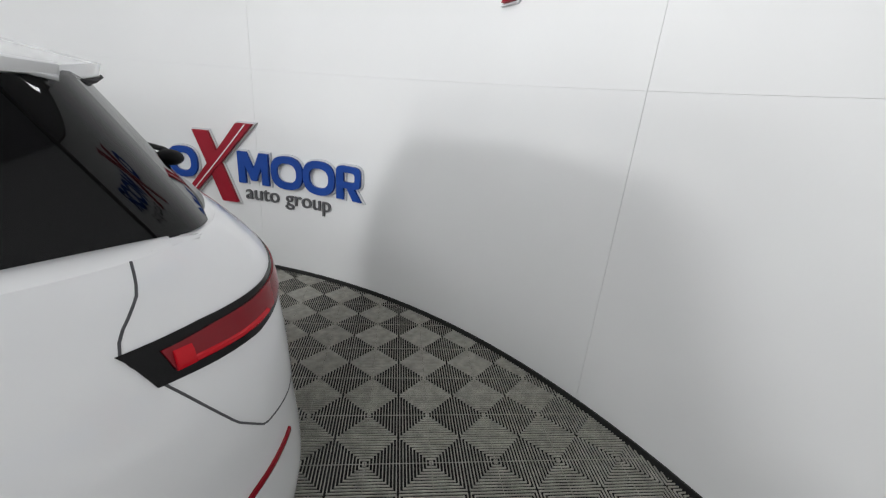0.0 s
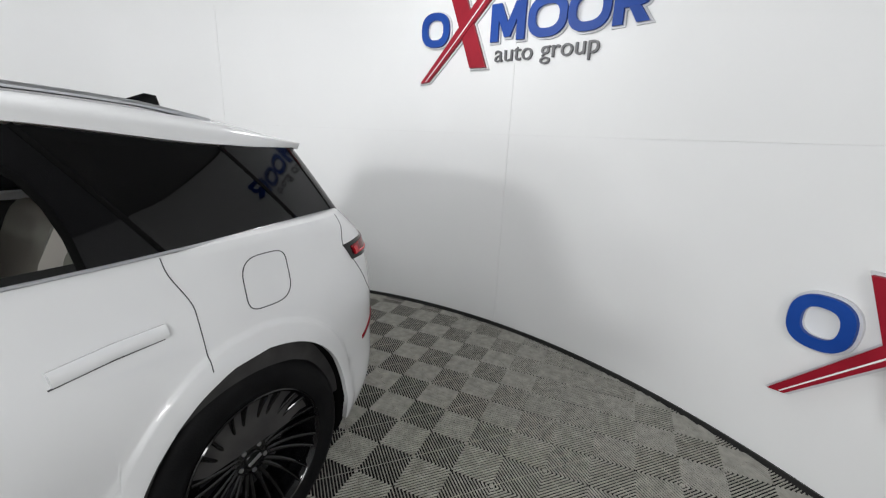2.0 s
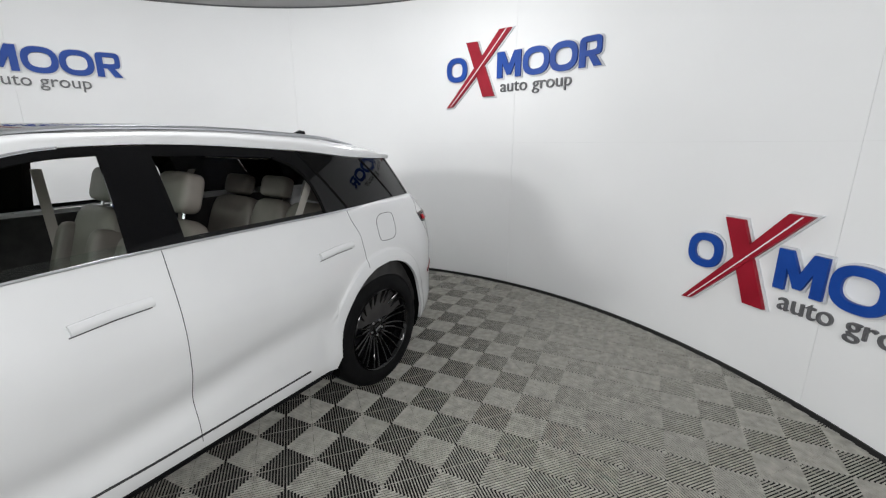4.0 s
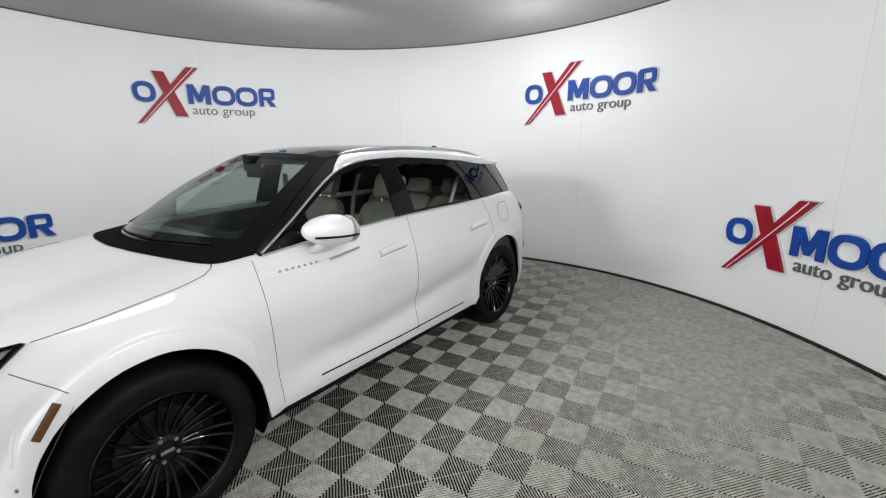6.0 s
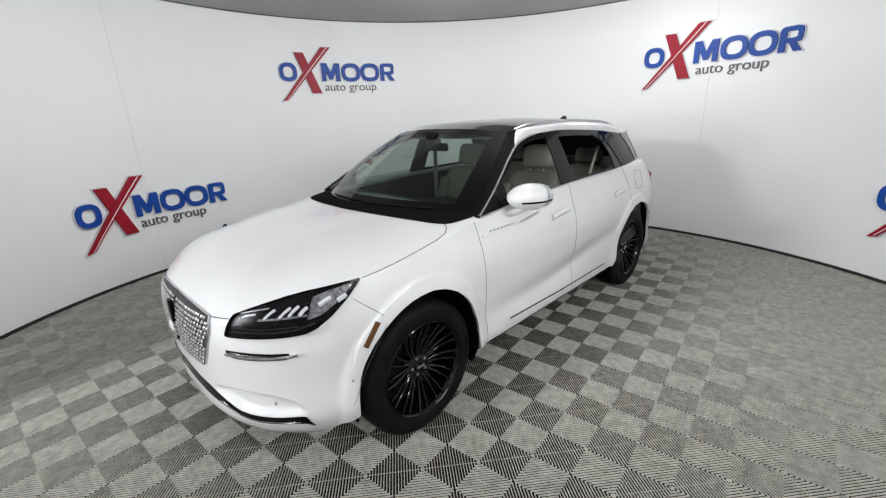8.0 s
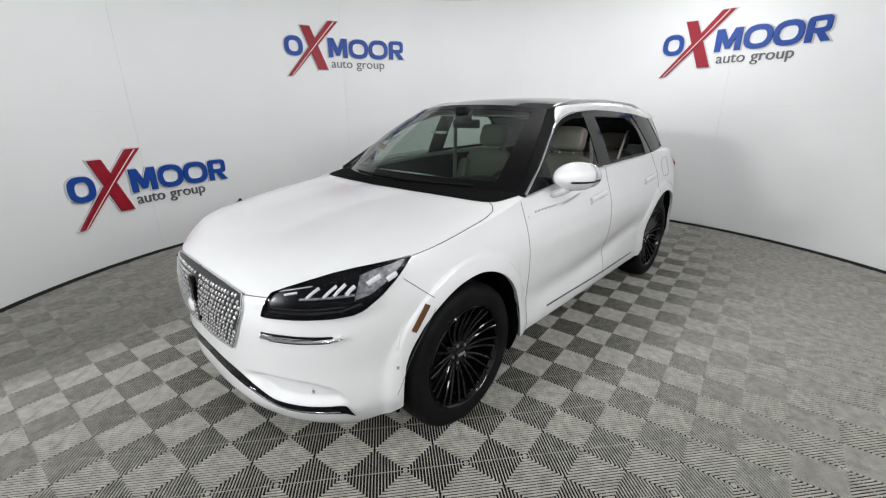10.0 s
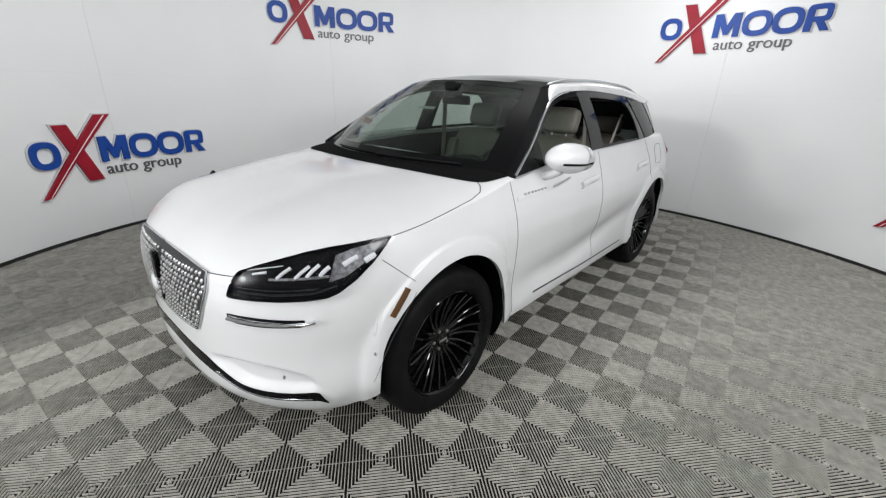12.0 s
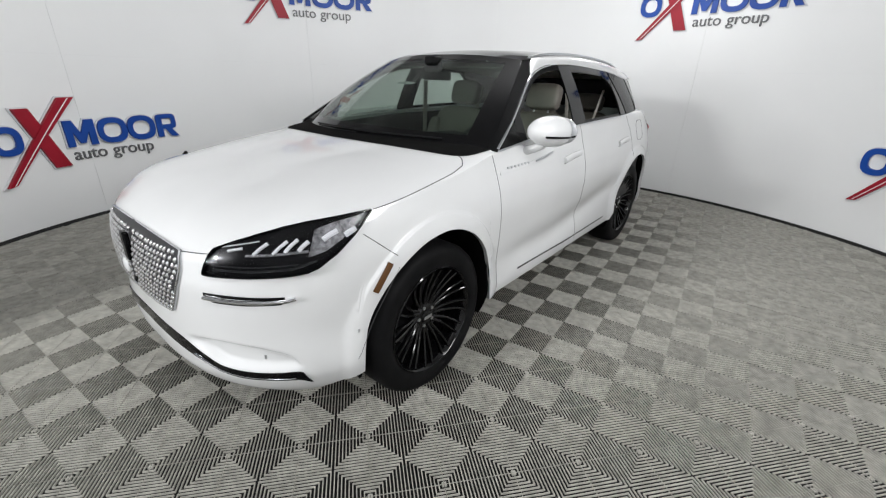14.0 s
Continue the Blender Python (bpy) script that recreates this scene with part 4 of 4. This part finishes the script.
def cushion(x0, x1, y0, y1, z0, z1, soft=0.05, lean=0.0, foot=None):
    bm = bmesh.new()
    bmesh.ops.create_cube(bm, size=2.0)
    bmesh.ops.subdivide_edges(bm, edges=bm.edges, cuts=7, use_grid_fill=True)
    for v in bm.verts:
        c = v.co
        q = Vector((c.x, c.y, c.z))
        m = max(abs(q.x), abs(q.y), abs(q.z))
        p = 5.0
        k = (abs(q.x) ** p + abs(q.y) ** p + abs(q.z) ** p) ** (1 / p)
        q = q * (m / k)
        v.co = ((x0 + x1) / 2 + q.x * (x1 - x0) / 2, (y0 + y1) / 2 + q.y * (y1 - y0) / 2, (z0 + z1) / 2 + q.z * (z1 - z0) / 2)
    if lean:
        bmesh.ops.rotate(bm, cent=foot, matrix=Matrix.Rotation(radians(lean), 3, "Y"), verts=bm.verts)
    return bm


for y in (0.38, -0.38):
    seat = tagged(new("front_seat"), "beige leather front seat with headrest")
    seat.parent = car
    foot = (-0.28, y, 0.62)
    part("seat_cushion", cushion(-0.30, 0.24, y - 0.26, y + 0.26, 0.50, 0.70), LEATHER, seat)
    part("backrest", cushion(-0.36, -0.22, y - 0.25, y + 0.25, 0.60, 1.22, lean=-17, foot=foot), LEATHER, seat)
    for d in (-1, 1):
        part("bolster", cushion(-0.33, -0.16, y + d * 0.215 - 0.05, y + d * 0.215 + 0.05, 0.64, 1.10, lean=-17, foot=foot), LEATHER, seat)
        part("headrest_post", tube([(-0.455, y + d * 0.06, 1.15), (-0.49, y + d * 0.06, 1.27)], 0.007), SATIN, seat)
    part("headrest", cushion(-0.34, -0.235, y - 0.135, y + 0.135, 1.245, 1.44, lean=-17, foot=foot), LEATHER, seat)
bench = tagged(new("rear_bench"), "beige leather rear bench with headrests")
bench.parent = car
part("seat_cushion", cushion(-1.15, -0.62, -0.68, 0.68, 0.50, 0.72), LEATHER, bench)
for y in (-0.42, 0.0, 0.42):
    foot = (-1.1, y, 0.66)
    w = 0.24 if y else 0.16
    part("backrest", cushion(-1.20, -1.05, y - w, y + w, 0.62, 1.20, lean=-20, foot=foot), LEATHER, bench)
    part("headrest", cushion(-1.16, -1.06, y - 0.13, y + 0.13, 1.215, 1.36, lean=-20, foot=foot), LEATHER, bench)
for y in (0.40, -0.40):
    part("seat_belt", sheet([[(-0.30, math.copysign(0.66, y), 1.40), (-0.25, math.copysign(0.66, y), 1.40)], [(-0.33, math.copysign(0.70, y), 0.9), (-0.28, math.copysign(0.70, y), 0.9)], [(-0.32, math.copysign(0.72, y), 0.6), (-0.27, math.copysign(0.72, y), 0.6)]]), LINING, car, "light grey seat belt", thick=0.002)
for y in (0.62, -0.62):
    part("seat_belt", sheet([[(-1.12, y, 1.36), (-1.07, y, 1.36)], [(-1.02, y * 0.98, 1.15), (-0.97, y * 0.98, 1.15)], [(-0.96, y * 0.95, 0.9), (-0.91, y * 0.95, 0.9)]]), LINING, bench, "light grey seat belt", thick=0.002)
# roof fin
bm = bmesh.new()
prof = [(-1.40, 0.0), (-1.50, 0.045), (-1.555, 0.074), (-1.60, 0.074), (-1.61, 0.0)]
left = [bm.verts.new((x, 0.022 if h < 0.01 else 0.008, roof_mid(-1.5) - 0.004 + (x + 1.5) * 0.12 + h)) for x, h in prof]
right = [bm.verts.new((x, -0.022 if h < 0.01 else -0.008, roof_mid(-1.5) - 0.004 + (x + 1.5) * 0.12 + h)) for x, h in prof]
bm.faces.new(left)
bm.faces.new(right[::-1])
for i in range(5):
    bm.faces.new((left[i], right[i], right[(i + 1) % 5], left[(i + 1) % 5]))
part("roof_antenna", bm, BLACK, car, "black shark fin antenna", bevel=0.004)

# ---- wall signs: raised shapes on silver backing, bent to the wall ----
def on_wall(u, v, out, left, low):
    """u metres to the right of the sign's left edge along the wall, v up from its foot, out into the room."""
    a = radians(left) - u / RAD
    r = RAD - out
    return (MID[0] + r * math.cos(a), MID[1] + r * math.sin(a), low + v)


def bent(polys, depth0, depth1, left, low, step=0.04):
    """Flat shapes (outer outline, holes) raised from the wall between two depths and bent to it."""
    bm = bmesh.new()
    for outer, inner in polys:
        n = len(outer)
        if inner:
            loops = []
            for pts in (outer, inner):
                loops.append([[bm.verts.new((u, v, d)) for u, v in pts] for d in (depth0, depth1)])
            for i in range(n):
                j = (i + 1) % n
                (o0, o1), (i0, i1) = loops
                bm.faces.new((o1[i], o1[j], i1[j], i1[i]))
                bm.faces.new((o0[j], o0[i], o1[i], o1[j]))
                bm.faces.new((i0[i], i0[j], i1[j], i1[i]))
        else:
            lo = [bm.verts.new((u, v, depth0)) for u, v in outer]
            hi = [bm.verts.new((u, v, depth1)) for u, v in outer]
            bm.faces.new(hi)
            for i in range(n):
                bm.faces.new((lo[i], lo[(i + 1) % n], hi[(i + 1) % n], hi[i]))
    us = [v.co.x for v in bm.verts]
    k = math.ceil(min(us) / step)
    while k * step < max(us):
        geom = bm.verts[:] + bm.edges[:] + bm.faces[:]
        bmesh.ops.bisect_plane(bm, geom=geom, plane_co=(k * step, 0, 0), plane_no=(1, 0, 0), dist=1e-5)
        k += 1
    for v in bm.verts:
        v.co = on_wall(v.co.x, v.co.y, v.co.z, left, low)
    return bm


def ring_shape(cu, cv, ru, rv, t, n=40, power=2.5):
    def pts(a, b):
        out = []
        for i in range(n):
            w = 2 * math.pi * i / n
            c, s = math.cos(w), math.sin(w)
            out.append((cu + a * math.copysign(abs(c) ** (2 / power), c), cv + b * math.copysign(abs(s) ** (2 / power), s)))
        return out
    return (pts(ru, rv), pts(ru - t, rv - t))


def grown(poly, g):
    outer, inner = poly
    out = []
    n = len(outer)
    area = sum(outer[i][0] * outer[(i + 1) % n][1] - outer[(i + 1) % n][0] * outer[i][1] for i in range(n))
    sg = 1 if area > 0 else -1
    for i in range(n):
        a, b, d = outer[i - 1], outer[i], outer[(i + 1) % n]
        e1 = Vector((b[0] - a[0], b[1] - a[1])).normalized()
        e2 = Vector((d[0] - b[0], d[1] - b[1])).normalized()
        m = Vector((e1.y + e2.y, -e1.x - e2.x)) * sg
        k = g / max(0.35, 1 + e1.dot(e2)) if m.length > 1e-6 else 0
        out.append((b[0] + m.x * k, b[1] + m.y * k))
    return (out, None)


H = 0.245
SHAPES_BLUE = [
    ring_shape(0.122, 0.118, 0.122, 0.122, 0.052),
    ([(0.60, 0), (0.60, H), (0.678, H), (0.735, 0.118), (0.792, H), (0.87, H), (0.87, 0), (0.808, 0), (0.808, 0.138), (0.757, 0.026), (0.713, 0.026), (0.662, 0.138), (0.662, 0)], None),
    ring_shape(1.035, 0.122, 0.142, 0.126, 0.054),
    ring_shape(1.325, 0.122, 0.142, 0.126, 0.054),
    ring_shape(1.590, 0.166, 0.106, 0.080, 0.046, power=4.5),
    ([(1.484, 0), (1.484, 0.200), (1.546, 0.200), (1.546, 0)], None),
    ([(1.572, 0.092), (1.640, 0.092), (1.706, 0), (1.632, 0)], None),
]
SHAPES_RED = [
    ([(0.005, -0.265), (0.075, -0.255), (0.755, 0.455), (0.62, 0.455)], None),
    ([(0.235, 0.375), (0.36, 0.375), (0.575, -0.165), (0.44, -0.165)], None),
]
SHAPES_LINE = [([(0.052, -0.252), (0.061, -0.251), (0.705, 0.448), (0.693, 0.448)], None)]


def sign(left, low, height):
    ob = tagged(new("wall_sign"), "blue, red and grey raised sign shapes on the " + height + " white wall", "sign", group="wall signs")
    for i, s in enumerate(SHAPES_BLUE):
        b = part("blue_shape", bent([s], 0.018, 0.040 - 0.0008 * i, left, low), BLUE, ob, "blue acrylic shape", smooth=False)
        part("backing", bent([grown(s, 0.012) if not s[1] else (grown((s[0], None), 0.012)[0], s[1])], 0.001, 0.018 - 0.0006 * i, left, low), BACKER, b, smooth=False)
    for i, s in enumerate(SHAPES_RED):
        b = part("red_bar", bent([s], 0.020 - 0.003 * i, 0.050 - 0.007 * i, left, low), RED, ob, "red slanted bar", smooth=False)
        part("backing", bent([grown(s, 0.012)], 0.001, 0.020 - 0.003 * i, left, low), BACKER, b, smooth=False)
    part("white_line", bent(SHAPES_LINE, 0.050, 0.052, left, low), WHITE_LINE, ob, smooth=False)
    for word, u0, span in (("auto", 0.635, 0.300), ("group", 0.995, 0.415)):
        data = bpy.data.curves.new("sign_text", "FONT")
        data.body, data.size, data.extrude = word, 0.165, 0.008
        tmp = new("sign_text", data)
        bpy.context.view_layer.update()
        mesh = bpy.data.meshes.new_from_object(tmp.evaluated_get(bpy.context.evaluated_depsgraph_get()))
        bpy.data.objects.remove(tmp)
        x0 = min(v.co.x for v in mesh.vertices)
        width = max(v.co.x for v in mesh.vertices) - x0
        for v in mesh.vertices:
            v.co = on_wall(u0 + (v.co.x - x0) * span / width, -0.130 + v.co.y, 0.010 + v.co.z, left, low)
        mesh.materials.append(GREY)
        text = new("word", mesh)
        text.parent = ob
        text["label"] = "grey raised lower-case word"
    return ob


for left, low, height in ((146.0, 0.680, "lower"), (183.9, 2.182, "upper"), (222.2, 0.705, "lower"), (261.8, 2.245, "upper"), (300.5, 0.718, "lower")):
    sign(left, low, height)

# ---- wall panels ----
a = 172.5 - 38.9 * 5
k = 0
while k < 10:
    b = a + 38.9 if k < 9 else 172.5 - 38.9 * 5 + 360
    for z0, z1 in () if k == 0 else ((-0.012, 1.5454), (1.5462, TALL - 0.004)):
        part("wall_panel", arc_block(a + 0.012, b - 0.012, RAD, RAD + 0.022, z0, z1, 24), WALL, wall_ob, angle=30)
    a, k = b, k + 1

# ---- floor tiles: open ribs in nested squares round each tile corner ----
P, TURN_DEG, OFF = 0.2815, 51.2, (0.1276, 0.0010)
RIBS = 10
PITCH = P / 2 / RIBS


def tile_mesh():
    vs, fs = [], []
    for sx, sy in ((1, 1), (-1, 1), (-1, -1), (1, -1)):
        for k in range(RIBS):
            base = len(vs)
            for z, half in ((0.0, 0.095), (-0.0078, 0.165)):
                r0, r1, e = (k + 0.5 - half) * PITCH, (k + 0.5 + half) * PITCH, 0.0012
                loop = [(r0, e), (r1, e), (r1, r1), (e, r1), (e, r0), (r0, r0)] if k else [(e, e), (r1, e), (r1, r1), (e, r1)]
                n = len(loop)
                for u, v in loop:
                    vs.append((sx * (u - P / 2), sy * (v - P / 2), z))
            turn = sx * sy > 0

            def face(*ids):
                fs.append(tuple(base + i for i in (ids if turn else ids[::-1])))
            if n == 6:
                face(0, 1, 2, 5)
                face(5, 2, 3, 4)
                face(11, 8, 7, 6)
                face(10, 9, 8, 11)
            else:
                face(0, 1, 2, 3)
                face(7, 6, 5, 4)
            for i in range(n):
                j = (i + 1) % n
                face(i + n, j + n, j, i)
    # thin bars along the tile's edges
    h, w, z = P / 2 - 0.0004, 0.0009, -0.003
    for turn_by in range(4):
        base = len(vs)
        for x, y, zz in ((-h + 0.004, h - w, z), (h - 0.004, h - w, z), (h - 0.004, h, z), (-h + 0.004, h, z), (-h + 0.004, h - w, -0.005), (h - 0.004, h - w, -0.005)):
            for _ in range(turn_by):
                x, y = -y, x
            vs.append((x, y, zz))
        fs.append((base, base + 1, base + 2, base + 3))
        fs.append((base + 4, base + 5, base + 1, base))
    return vs, fs


vs, fs = tile_mesh()
mesh = bpy.data.meshes.new("floor_tile")
mesh.from_pydata(vs, [], fs)
mesh.materials.append(TILE)
ta = radians(TURN_DEG)
e1, e2 = Vector((math.cos(ta), math.sin(ta))), Vector((-math.sin(ta), math.cos(ta)))
places = []
for i in range(-24, 25):
    for j in range(-24, 25):
        p = e1 * (OFF[0] + (i + 0.5) * P) + e2 * (OFF[1] + (j + 0.5) * P)
        if math.hypot(p.x - MID[0], p.y - MID[1]) < RAD + 0.12:
            places.append((p.x, p.y))


def off_lane(q):
    """Distance from the lane along the car's left side and round its nose."""
    x, y = q
    return min(math.hypot(x - max(-2.4, min(2.2, x)), y - 1.35), math.hypot(x - 2.3, y - max(-0.6, min(1.4, y))))


places.sort(key=off_lane)
for x, y in places[:300]:
    ob = new("floor_tile", mesh)
    ob.matrix_basis = pose(x, y, 0, 0, 0, TURN_DEG)
    ob.parent = floor_ob
    ob.matrix_parent_inverse = Matrix.Translation((-MID[0], -MID[1], 0))
va = np.array(vs)
c, s = math.cos(ta), math.sin(ta)
spun = np.stack([va[:, 0] * c - va[:, 1] * s, va[:, 0] * s + va[:, 1] * c, va[:, 2]], 1)
rest = places[300:]
allv = np.concatenate([spun + np.array([x, y, 0.0]) for x, y in rest])
allf = [tuple(i + k * len(vs) for i in f) for k in range(len(rest)) for f in fs]
far = bpy.data.meshes.new("floor_tiles_far")
far.from_pydata(allv.tolist(), [], allf)
far.materials.append(TILE)
ob = new("floor_tiles_far", far)
ob.parent = floor_ob
ob.matrix_parent_inverse = Matrix.Translation((-MID[0], -MID[1], 0))
tagged(ob, kind="stuff")
